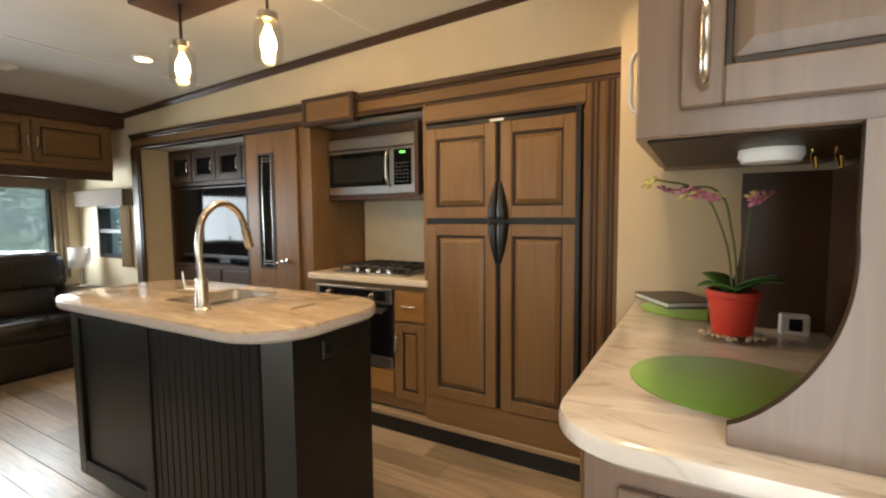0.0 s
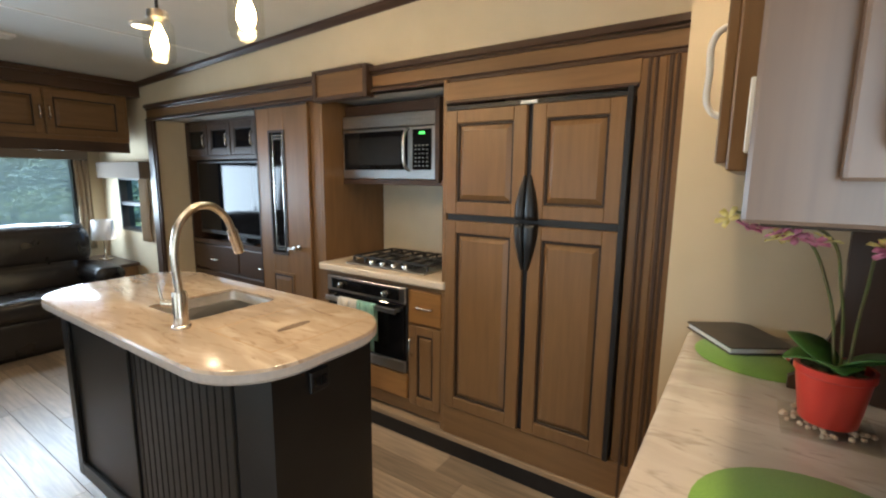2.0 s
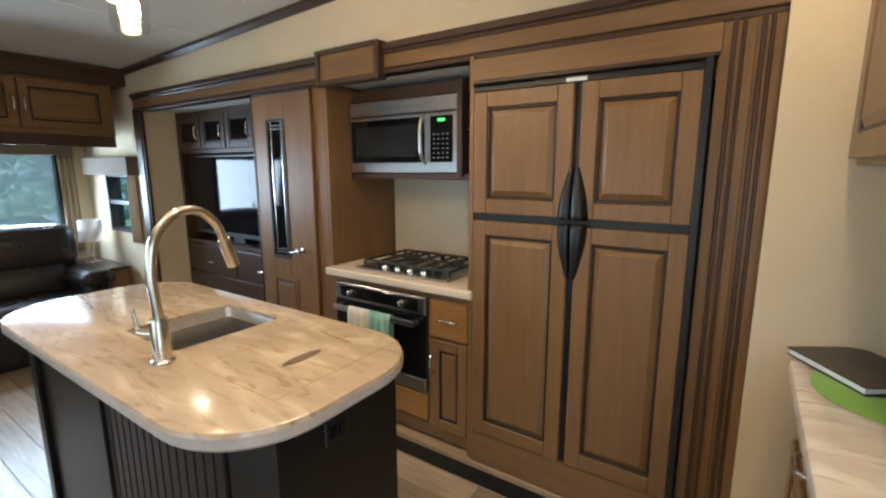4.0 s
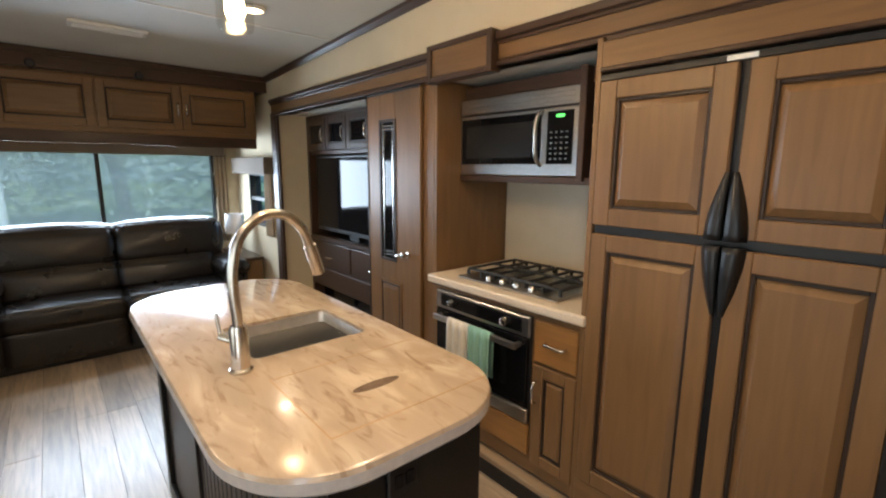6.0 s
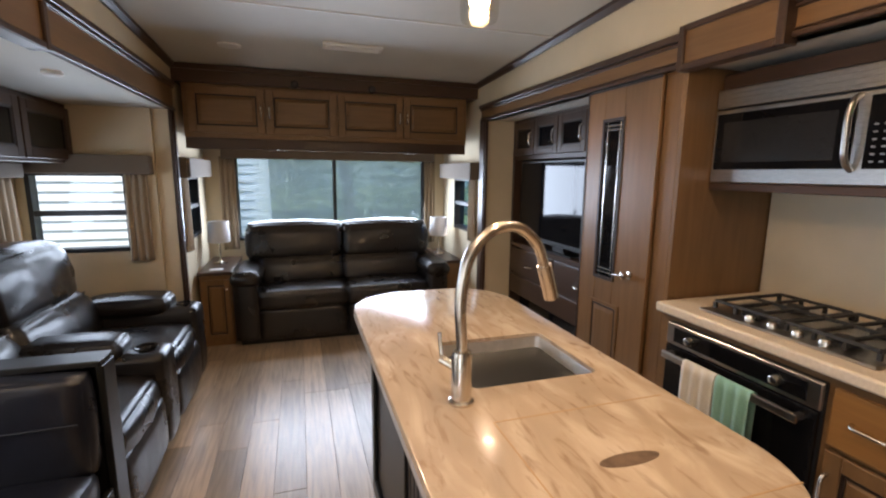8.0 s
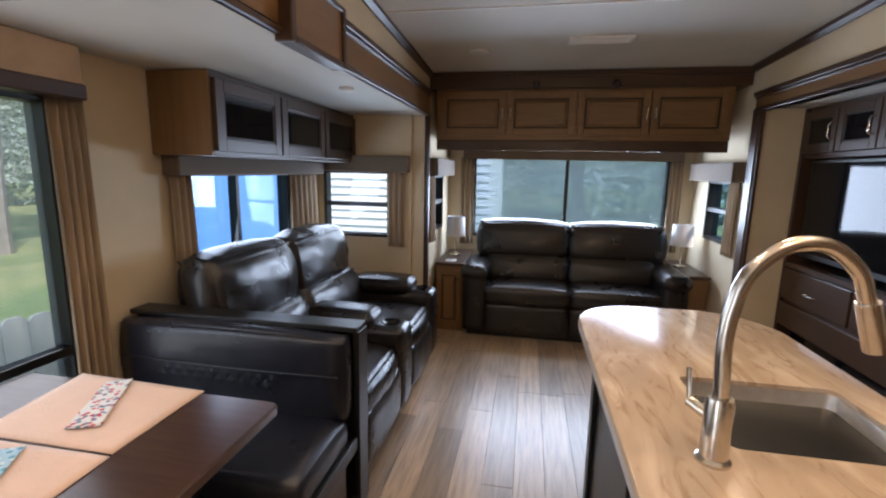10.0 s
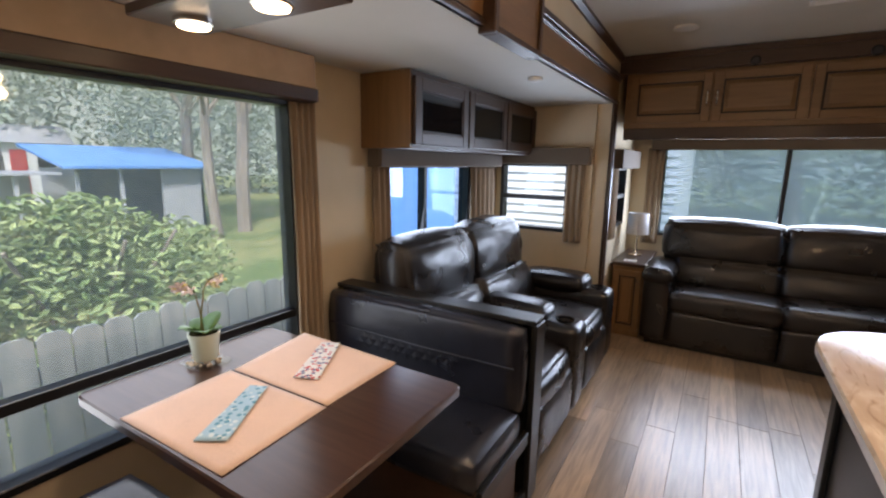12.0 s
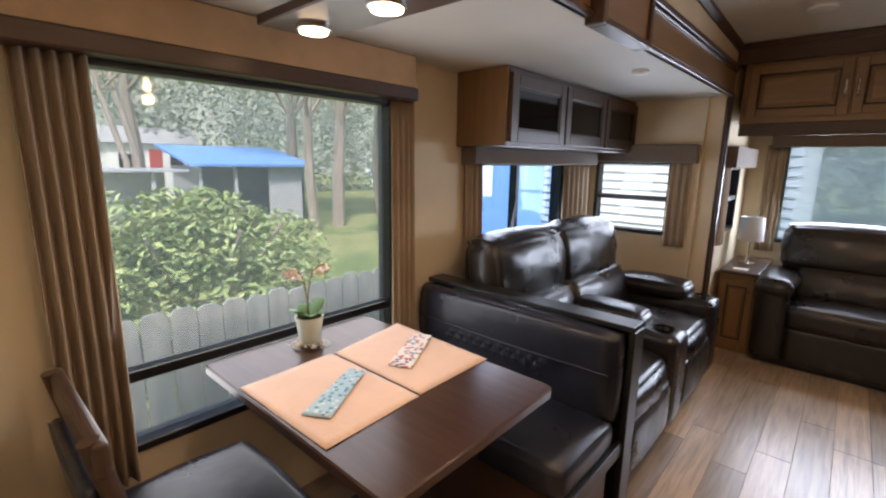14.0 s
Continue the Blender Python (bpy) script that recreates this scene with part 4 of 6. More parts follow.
for x, y in ((-2.60, 1.95), (-2.62, 0.78), (-1.15, 1.98), (-1.15, 0.80), (0.35, 1.0), (0.2, 2.0)):
    downlight(x, y, ceil_z(x) - 0.002)
turned_sp = thing("ceiling_speaker", "round white ceiling speaker", "speaker", (-3.60, 0.63, ceil_z(-3.6)))
turned("grille", [(0.07, 0.004), (0.07, -0.006), (0.055, -0.010), (0.02, -0.011)], (-3.60, 0.63, ceil_z(-3.6)), M_WHITE, turned_sp)
vent = thing("ceiling_vent", "long white air vent in the ceiling", "air vent", (-3.4, 1.4, ceil_z(-3.4)))
boxes("grille", [(-3.46, -3.34, 1.20, 1.58, ceil_z(-3.46) - 0.012, ceil_z(-3.4) + 0.003)] + [(-3.45 + i * 0.025, -3.44 + i * 0.025, 1.22, 1.56, ceil_z(-3.46) - 0.016, ceil_z(-3.46) - 0.010) for i in range(4)], M_WHITE, vent, 0.002)
det = thing("smoke_detector", "small round white detector on the slide ceiling", "detector", (-2.74, 0.015, SD))
turned("case", [(0.04, 0.004), (0.04, -0.012), (0.03, -0.02), (0.005, -0.021)], (-2.74, 0.015, SD), M_WHITE, det)


# ---- rear: overhead cabinets, valance, sofa, end tables ----
def rear_cabinets():
    x = -4.17
    root = thing("overhead_cabinet", "stained overhead cabinet with four raised-panel doors above the sofa", "cabinet", (-4.6, 1.36, 1.735))
    y0, y1, z0, z1 = 0.217, 2.467, 1.735, 2.13
    box("body", XR + 0.003, x, y0, y1, z0, z1, M_WOOD_Y, root, 0.003)
    w = (y1 - y0 - 0.06) / 4
    for i in range(4):
        a = y0 + 0.03 + i * w
        raised_door(root, "+x", x, a + 0.006, a + w - 0.006, z0 + 0.035, z1 - 0.02, M_WOOD_Y, 0.055, 0.02)
        bow_handle(root, "+x", x + 0.02, a + (w - 0.03 if i % 2 == 0 else 0.03), (z0 + z1) / 2, 0.10, True)
    boxes("crown", [(XR + 0.003, x + 0.05, YD + 0.003, YK - 0.003, z1, ceil_z(x) - 0.004), (x - 0.1, x + 0.07, YD + 0.003, YK - 0.003, ceil_z(x) - 0.04, ceil_z(x) - 0.001)], M_DARK_Y, root)
    box("underside_rail", x - 0.020, x - 0.008, y0 + 0.002, y1 - 0.002, z0 - 0.085, z0, M_DARK_Y, root)
    for y in (1.02, 1.62):
        t = thing("spot_lamp", "small dark spot lamp on the crown moulding", "spot lamp", (x + 0.07, y, 2.16), "rear spot lamps")
        turned("housing", [(0.03, 0.0), (0.03, 0.02), (0.02, 0.03), (0.004, 0.031)], (x + 0.05, y, 2.15), M_BLACK, t, 20, True, "x")


rear_cabinets()


def valance(label, way, face, u0, u1, z0, z1, depth, mat=None, trim=None):
    f = facing(way, face)
    root = thing("window_valance", label, "valance", f((u0 + u1) / 2, 0, z0), "window valances")
    bm = bmesh.new()
    mapped_box(bm, f, u0, u1, depth - 0.02, depth, z0, z1, 0.006)
    mapped_box(bm, f, u0, u0 + 0.02, 0.002, depth - 0.02, z0, z1, 0.004)
    mapped_box(bm, f, u1 - 0.02, u1, 0.002, depth - 0.02, z0, z1, 0.004)
    mapped_box(bm, f, u0 + 0.02, u1 - 0.02, 0.002, depth - 0.02, z1 - 0.015, z1, 0.002)
    finish("cover", bm, mat or M_VALANCE, root)
    if trim:
        bm = bmesh.new()
        mapped_box(bm, f, u0 - 0.006, u1 + 0.006, 0.004, depth + 0.008, z0 - 0.006, z0 + 0.05, 0.005)
        finish("trim", bm, trim, root)


valance("brown cloth valance over the rear window", "+x", XR, 0.33, 2.42, 1.60, 1.73, 0.12)
valance("brown cloth valance over the small side window", "-y", YK, -4.98, -4.06, 1.43, 1.58, 0.09)
valance("brown cloth valance over the small side window", "+y", YD, -4.95, -4.08, 1.43, 1.58, 0.09)
valance("tan padded valance with dark wooden edge over the dinette window", "+y", DB, -1.82, -0.40, 1.715, SD - 0.003, 0.10, M_GOLDV, M_DARK)
valance("brown cloth valance over the loveseat window", "+y", DB, -3.83, -2.26, 1.43, 1.525, 0.10)
valance("brown cloth valance over the end window", "+x", DX, -0.72, 0.055, 1.455, 1.585, 0.09)
curtain("rear_curtain", "tan curtain gathered beside the rear window", "+x", XR, 0.30, 0.44, 0.72, 1.62, 3)
curtain("rear_curtain", "tan curtain gathered beside the rear window", "+x", XR, 2.33, 2.45, 0.72, 1.62, 3)
curtain("side_curtain", "tan curtain beside the small side window", "-y", YK, -4.24, -4.10, 0.86, 1.45, 3)
curtain("side_curtain", "tan curtain beside the small side window", "+y", YD, -4.27, -4.12, 0.86, 1.45, 3)
curtain("dinette_curtain", "tan curtain hanging to the sill beside the dinette window", "+y", DB, -0.63, -0.465, 0.42, 1.72, 5, 0.05)
curtain("dinette_curtain", "tan curtain hanging to the sill beside the dinette window", "+y", DB, -1.87, -1.735, 0.42, 1.72, 4, 0.04)
curtain("loveseat_curtain", "brown curtain beside the loveseat window", "+y", DB, -2.42, -2.28, 0.80, 1.44, 3, 0.04)
curtain("loveseat_curtain", "brown curtain beside the loveseat window", "+y", DB, -3.82, -3.42, 0.80, 1.44, 5, 0.04)
curtain("end_curtain", "brown curtain beside the end window", "+x", DX, -0.12, 0.02, 0.85, 1.47, 3)


def sofa():
    root = thing("sofa", "two-seat black leather sofa under the rear window", "sofa", (-4.65, 1.37, 0))
    x0, x1 = -5.05, -4.25
    for s, (a, b) in (("l", (0.46, 0.66)), ("r", (2.14, 2.34))):
        pillow("armrest", x0 + 0.1, x1 + 0.01, a, b, 0.05, 0.60, 0.05, M_LEATHER, root, 0.012, 0.003, 12, None, a)
        pillow("armrest_pad", x0 + 0.2, x1 + 0.04, a - 0.015, b + 0.015, 0.53, 0.655, 0.06, M_LEATHER, root, 0.015, 0.004, 12, None, b)
    for a, b in ((0.645, 1.40), (1.40, 2.155)):
        pillow("seat_cushion", x0 + 0.35, x1 + 0.0, a, b, 0.31, 0.475, 0.05, M_LEATHER, root, 0.02, 0.004, 14, None, a)
        pillow("lower_front", x0 + 0.3, x1 - 0.012, a + 0.004, b - 0.004, 0.04, 0.31, 0.03, M_LEATHER, root, 0.006, 0.003, 12, None, b)
        aa, bb = (a - 0.10, b) if a < 1 else (a, b + 0.10)
        pillow("back_cushion", x0 + 0.30, x0 + 0.48, a, b, 0.44, 0.70, 0.07, M_LEATHER, root, 0.035, 0.006, 14, (0, -0.07), a + 3)
        pillow("headrest_cushion", x0 + 0.18, x0 + 0.40, aa, bb, 0.66, 1.0, 0.08, M_LEATHER, root, 0.03, 0.006, 14, (0, -0.07), a + 5)
    box("plinth", x0 + 0.3, x1 - 0.06, 0.5, 2.3, 0.0, 0.06, M_BLACK, root)
    box("back_frame", x0 + 0.02, x0 + 0.2, 0.56, 2.25, 0.05, 0.93, M_LEATHER, root, 0.03, 3)


sofa()


def end_table(y0, y1, label):
    root = thing("end_table", label, "end table", (-4.7, (y0 + y1) / 2, 0), "end tables beside the sofa")
    x0, x1 = XR + 0.03, -4.36
    box("body", x0, x1, y0 + 0.006, y1 - 0.006, 0.0, 0.62, M_WOOD, root)
    box("top", x0, x1 + 0.03, y0, y1, 0.62, 0.65, M_DARK, root, 0.006, 2)
    if y1 - y0 > 0.2:
        raised_door(root, "+x", x1, y0 + 0.02, y1 - 0.02, 0.06, 0.58, M_WOOD, 0.045)
        turned("knob", [(0.012, 0.02), (0.012, 0.03), (0.008, 0.04), (0.003, 0.042)], (x1, y1 - 0.05, 0.50), M_NICKEL, root, 16, True, "x")


end_table(0.19, 0.455, "stained wooden end table with a panelled door")
end_table(2.35, 2.52, "narrow stained wooden end table beside the sofa")


def table_lamp(x, y):
    root = thing("table_lamp", "small table lamp with a white drum shade", "table lamp", (x, y, 0.65), "table lamps")
    turned("base", [(0.06, 0), (0.06, 0.008), (0.02, 0.016), (0.008, 0.04), (0.007, 0.20), (0.012, 0.21)], (x, y, 0.65), M_NICKEL, root)
    sh = turned("shade", [(0.094, 0.195), (0.086, 0.385), (0.083, 0.385), (0.091, 0.195), (0.094, 0.195)], (x, y, 0.65), M_SHADE, root)


table_lamp(-4.75, 0.31)
table_lamp(-4.75, 2.395)
box_paper = tagged(box("paper_card", -4.48, -4.40, 0.27, 0.37, 0.651, 0.655, M_WHITE, None, 0.001), "white paper card lying on the end table", "card")


# ---- loveseat ----
def loveseat():
    root = thing("reclining_loveseat", "black leather reclining loveseat with a cup-holder console", "loveseat", (-2.98, -0.2, 0.02))
    yb, yf = -0.62, 0.30
    for a, b in ((-2.76, -2.14), (-3.60, -2.98)):
        pillow("seat_cushion", a, b, yb + 0.3, yf, 0.27, 0.47, 0.07, M_LEATHER, root, 0.03, 0.006, 14, None, a)
        pillow("footrest", a + 0.01, b - 0.01, yf - 0.10, yf + 0.03, 0.06, 0.36, 0.06, M_LEATHER, root, 0.015, 0.006, 12, None, b)
        box("side_frame", a + 0.03, b - 0.03, yb + 0.1, yf - 0.06, 0.02, 0.28, M_BLACK, root, 0.01)
    for a, b in ((-2.81, -2.12), (-3.60, -2.83)):
        pillow("lower_back", a, b, yb + 0.18, yb + 0.42, 0.42, 0.74, 0.08, M_LEATHER, root, 0.03, 0.009, 14, (1, -0.09), a)
        pillow("upper_back", a, b, yb + 0.08, yb + 0.30, 0.68, 1.05, 0.08, M_LEATHER, root, 0.035, 0.010, 16, (1, -0.06), b)
    box("back_shell", -3.58, -2.13, yb + 0.02, yb + 0.14, 0.10, 0.98, M_BLACK, root, 0.03, 3)
    pillow("console", -2.985, -2.755, yb + 0.35, yf + 0.03, 0.05, 0.56, 0.05, M_LEATHER, root, 0.01, 0.003, 12)
    pillow("console_pad", -2.99, -2.75, yb + 0.30, yf - 0.17, 0.52, 0.64, 0.055, M_LEATHER, root, 0.02, 0.004, 12)
    pillow("armrest", -3.84, -3.60, yb + 0.25, yf + 0.02, 0.05, 0.56, 0.05, M_LEATHER, root, 0.01, 0.003, 12, None, 4)
    pillow("armrest_pad", -3.85, -3.59, yb + 0.28, yf - 0.16, 0.52, 0.645, 0.055, M_LEATHER, root, 0.02, 0.004, 12, None, 7)
    for x in (-2.87, -3.72):
        turned("cup_holder", [(0.055, 0.012), (0.055, 0.018), (0.042, 0.018), (0.040, 0.006), (0.01, 0.004)], (x, yf - 0.075, 0.556), M_GLOSS, root, 28)


loveseat()


# ---- dinette ----
TZ = 0.745


def dining_table():
    root = thing("dining_table", "dark veneered dinette table on a dark pedestal", "table", (-1.3, -0.2, 0))
    out = lambda d: round_rect(-1.55 + d, -0.845 - d, -0.70 + d, 0.268 - d, 0.03, 5)
    slab("top", [(out(0.005), TZ), (out(0.0), TZ - 0.005), (out(0.0), TZ - 0.030), (out(0.006), TZ - 0.036)], M_TABLE, root)
    box("pedestal", -1.37, -1.23, -0.32, -0.10, 0.06, TZ - 0.036, M_BLACK, root, 0.01)
    box("foot", -1.52, -1.08, -0.50, 0.08, 0.02, 0.06, M_BLACK, root, 0.01)


dining_table()


def bench():
    root = thing("dinette_bench", "black leather dinette bench with quilted back and dark wooden end", "bench", (-1.8, -0.2, 0.02))
    y0, y1 = -0.72, 0.33
    box("base", -1.93, -1.56, y0, y1 - 0.01, 0.02, 0.36, M_DARK, root)
    pillow("seat_cushion", -1.96, -1.53, y0, y1 - 0.005, 0.345, 0.47, 0.035, M_BLUELEATHER, root, 0.008, 0.002, 12)
    pillow("back_cushion", -2.02, -1.92, y0, y1 - 0.01, 0.45, 0.815, 0.04, M_BLUELEATHER, root, 0.012, 0.003, 14)
    # stitched diamond band
    bm = bmesh.new()
    for i in range(10):
        for k in range(2):
            y, z = -0.50 + i * 0.055 + (k % 2) * 0.0275, 0.60 + k * 0.030
            c = bm.verts.new((-1.9055, y, z))
            ring = [bm.verts.new((-1.909, y + dy, z + dz)) for dy, dz in ((0.026, 0), (0, 0.028), (-0.026, 0), (0, -0.028))]
            for a in range(4):
                bm.faces.new((c, ring[a], ring[(a + 1) % 4]))
    finish("quilting", bm, M_BLUELEATHER, root)
    tube("piping", [(-1.908, y0 + 0.02, 0.665), (-1.906, -0.2, 0.655), (-1.908, y1 - 0.03, 0.66)], 0.004, M_BLUELEATHER, root)
    boxes("wood_back", [(-2.10, -2.03, y0, y1 + 0.02, 0.02, 0.82), (-2.10, -1.99, y0, y1 + 0.02, 0.82, 0.842)], M_MATTE, root, 0.004)
    boxes("end_frame", [(-2.10, -2.0, y1 + 0.0, y1 + 0.025, 0.02, 0.82), (-2.0, -1.56, y1 - 0.008, y1 + 0.015, 0.02, 0.08), (-2.0, -1.56, y1 - 0.008, y1 + 0.015, 0.30, 0.36), (-1.60, -1.56, y1 - 0.008, y1 + 0.015, 0.08, 0.30)], M_MATTE, root, 0.003)


bench()


def dining_chair():
    root = thing("dining_chair", "dark wooden dining chair with a black leather seat", "chair", (-0.7, -0.36, 0.02))
    x0, x1, y0, y1 = -0.93, -0.50, -0.60, -0.12
    pillow("seat", x0, x1, y0, y1, 0.40, 0.475, 0.035, M_BLUELEATHER, root, 0.012, 0.002, 12)
    boxes("apron", [(x0 + 0.02, x1 - 0.02, y0 + 0.02, y1 - 0.02, 0.35, 0.41)], M_DARK_Z, root)
    for x, y in ((x0 + 0.03, y0 + 0.03), (x0 + 0.03, y1 - 0.03)):
        box("leg", x - 0.02, x + 0.02, y - 0.02, y + 0.02, 0.02, 0.36, M_DARK_Z, root, 0.004)
    for y in (y0 + 0.03, y1 - 0.03):
        tube("back_leg", [(x1 - 0.02, y, 0.02), (x1 - 0.03, y, 0.40), (x1 + 0.01, y, 0.65), (x1 + 0.06, y, 0.90)], 0.02, M_DARK_Z, root)
    pillow("backrest", x1 - 0.015, x1 + 0.035, y0 + 0.05, y1 - 0.05, 0.50, 0.78, 0.02, M_BLUELEATHER, root, 0.01, 0.002, 10, (0, 0.05))
    bm = bmesh.new()
    add_box(bm, x1 + 0.03, x1 + 0.062, y0, y1, 0.82, 0.90, 0.012, 3)
    finish("top_rail", bm, M_DARK_Y, root, False)


dining_chair()


def cloth_sheet(name, label, category, corners, z, mat, group="", ripple=0.0015):
    """A cloth laid flat with small ripples and thickness; corners in order."""
    bm = bmesh.new()
    n = 14
    rows = []
    a, b, c, d = (Vector(p) for p in corners)
    for i in range(n + 1):
        row = []
        for k in range(n + 1):
            s, t = i / n, k / n
            p = a * (1 - s) * (1 - t) + b * s * (1 - t) + c * s * t + d * (1 - s) * t
            row.append(bm.verts.new((p.x, p.y, z + 0.002 + ripple * (1 + noise.noise((p.x * 12, p.y * 12, z))))))
        rows.append(row)
    for p, q in zip(rows, rows[1:]):
        for k in range(n):
            bm.faces.new((p[k], p[k + 1], q[k + 1], q[k]))
    ob = finish(name, bm, mat, None, True)
    ob.modifiers.new("thickness", "SOLIDIFY").thickness = 0.0022
    return tagged(ob, label, category, group)


def printed(name, base, spots):
    m, nt, p = material(name, base, 0.85)
    c = base
    for k, col in enumerate(spots):
        vo, co, mp = (nt.nodes.new("ShaderNode" + q) for q in ("TexVoronoi", "TexCoord", "Mapping"))
        mp.inputs["Location"].default_value = (k * 3.7, k * 1.9, 0)
        vo.inputs["Scale"].default_value = 46
        nt.links.new(co.outputs["Object"], mp.inputs[0])
        nt.links.new(mp.outputs[0], vo.inputs["Vector"])
        c = mix(nt, ramp(nt, vo.outputs["Distance"], [(0.28, (1, 1, 1)), (0.36, (0, 0, 0))]), c, col)
    nt.links.new(c, p.inputs["Base Color"])
    return m


cloth_sheet("placemat", "peach cloth placemat lying on the table", "placemat", [(-0.854, -0.434), (-1.198, -0.448), (-1.204, -0.001), (-0.863, 0.018)], TZ, M_PEACH, "placemats")
cloth_sheet("placemat", "peach cloth placemat lying on the table", "placemat", [(-1.210, -0.443), (-1.576, -0.506), (-1.557, -0.009), (-1.214, -0.005)], TZ, M_PEACH, "placemats")
cloth_sheet("folded_napkin", "folded blue patterned napkin on a placemat", "napkin", [(-0.899, -0.157), (-1.158, -0.287), (-1.186, -0.237), (-0.943, -0.082)], TZ + 0.006, printed("napkin_blue", (0.36, 0.55, 0.66), [(0.60, 0.70, 0.72), (0.10, 0.30, 0.42)]), "napkins", 0.003)
cloth_sheet("folded_napkin", "folded white napkin with small coloured print on a placemat", "napkin", [(-1.269, -0.217), (-1.532, -0.359), (-1.569, -0.293), (-1.306, -0.139)], TZ + 0.006, printed("napkin_floral", (0.72, 0.72, 0.70), [(0.55, 0.08, 0.10), (0.15, 0.18, 0.30)]), "napkins", 0.003)


def orchid(name, label, x, y, z, pot, pot_r, pot_h, height, petals, spread, leaf=0.14, seed=1):
    rnd = random.Random(seed)
    tray = thing("coaster", "clear square coaster with small stones under the orchid pot", "coaster", (x, y, z), "coasters")
    box("plate", x - pot_r * 1.25, x + pot_r * 1.25, y - pot_r * 1.25, y + pot_r * 1.25, z + 0.001, z + 0.010, M_CLEAR, tray, 0.003)
    bm = bmesh.new()
    for i in range(40):
        a, r = rnd.uniform(0, 6.28), pot_r * rnd.uniform(0.5, 1.2)
        cx, cy = max(-1.2, min(1.2, r * math.cos(a) / pot_r)) * pot_r, max(-1.2, min(1.2, r * math.sin(a) / pot_r)) * pot_r
        bmesh.ops.create_icosphere(bm, subdivisions=1, radius=0.006, matrix=Matrix.Translation((x + cx, y + cy, z + 0.014)))
    tagged(finish("pebbles", bm, mottled("pebble", (0.5, 0.38, 0.25), (0.65, 0.55, 0.4), 80, 0.6), tray), kind="stuff")
    z += 0.018
    root = thing(name, label, "potted plant", (x, y, z), "orchids")
    turned("pot", [(pot_r * 0.72, 0), (pot_r * 0.78, 0.004), (pot_r, pot_h * 0.85), (pot_r * 1.06, pot_h * 0.87), (pot_r * 1.06, pot_h), (pot_r * 0.95, pot_h), (pot_r * 0.92, pot_h * 0.85), (0.01, pot_h * 0.84)], (x, y, z), pot, root, 36)
    bm = bmesh.new()
    for i in range(50):
        a, r = rnd.uniform(0, 6.28), pot_r * 0.85 * math.sqrt(rnd.random())
        bmesh.ops.create_icosphere(bm, subdivisions=1, radius=rnd.uniform(0.006, 0.014), matrix=Matrix.Translation((x + r * math.cos(a), y + r * math.sin(a), z + pot_h * 0.9)))
    tagged(finish("moss", bm, M_MOSS, root, True), kind="stuff")
    for i in range(6):
        a = i * 1.15 + rnd.uniform(-0.2, 0.2)
        L, wd, up = leaf * rnd.uniform(0.7, 1.1), leaf * 0.30, rnd.uniform(0.35, 0.9)
        bm = bmesh.new()
        rows = []
        for k in range(9):
            t = k / 8
            r = L * (t * (1 - 0.25 * up * t))
            h = L * (up * t - 0.55 * t * t * (1.1 - up * 0.5))
            w = wd * math.sin(math.pi * (0.08 + 0.92 * t) ** 0.8) * 0.9 + 0.004
            c = Vector((x + r * math.cos(a), y + r * math.sin(a), z + pot_h * 0.92 + h))
            side = Vector((-math.sin(a), math.cos(a), 0))
            rows.append([bm.verts.new(c + side * w * s + Vector((0, 0, 0.25 * w * abs(s)))) for s in (-1, 0, 1)])
        for p, q in zip(rows, rows[1:]):
            for s in range(2):
                bm.faces.new((p[s], p[s + 1], q[s + 1], q[s]))
        lf = finish("leaf", bm, M_LEAF, root, True)
        lf.modifiers.new("thickness", "SOLIDIFY").thickness = 0.003
    for j, (dx, dy) in enumerate(spread):
        top = Vector((x + dx, y + dy, z + pot_h + height * (1.0 - 0.08 * j)))
        base = Vector((x + 0.01 * j, y, z + pot_h * 0.9))
        mid = base + Vector((dx * 0.15, dy * 0.15, height * 0.55))
        bend = base + Vector((dx * 0.45, dy * 0.45, height * 0.92))
        tube("stem", [base, mid, bend, top], 0.003, M_STEM, root)
        for k in range(5):
            t = k / 4
            c = bend.lerp(top, t) + Vector((rnd.uniform(-0.012, 0.012), rnd.uniform(-0.012, 0.012), -0.014 - 0.01 * (k % 2)))
            mat = petals[(k + j) % len(petals)]
            bm = bmesh.new()
            yaw, tip = rnd.uniform(0, 6.28), rnd.uniform(0.2, 1.0)
            rot = Euler((tip, 0, yaw)).to_matrix()
            for q in range(5):
                aa = q * 2 * math.pi / 5
                cen = bm.verts.new(c)
                pts = [bm.verts.new(c + rot @ Vector((s * 0.025 * math.cos(aa + o), s * 0.025 * math.sin(aa + o), h))) for s, o, h in ((0.55, -0.5, 0.003), (0.95, -0.28, 0.007), (1.1, 0, 0.004), (0.95, 0.28, 0.007), (0.55, 0.5, 0.003))]
                bm.faces.new([cen, *pts])
            bl = finish("flower", bm, mat, root, True)
            bl.modifiers.new("thickness", "SOLIDIFY").thickness = 0.0015


orchid("orchid_plant", "small orchid with pale blossoms in a mint pot", -1.19, -0.575, TZ, M_MINT, 0.050, 0.10, 0.20, (M_PALE, M_PALE, M_YELLOW), ((0.09, 0.03), (-0.10, -0.02)), 0.10, 5)


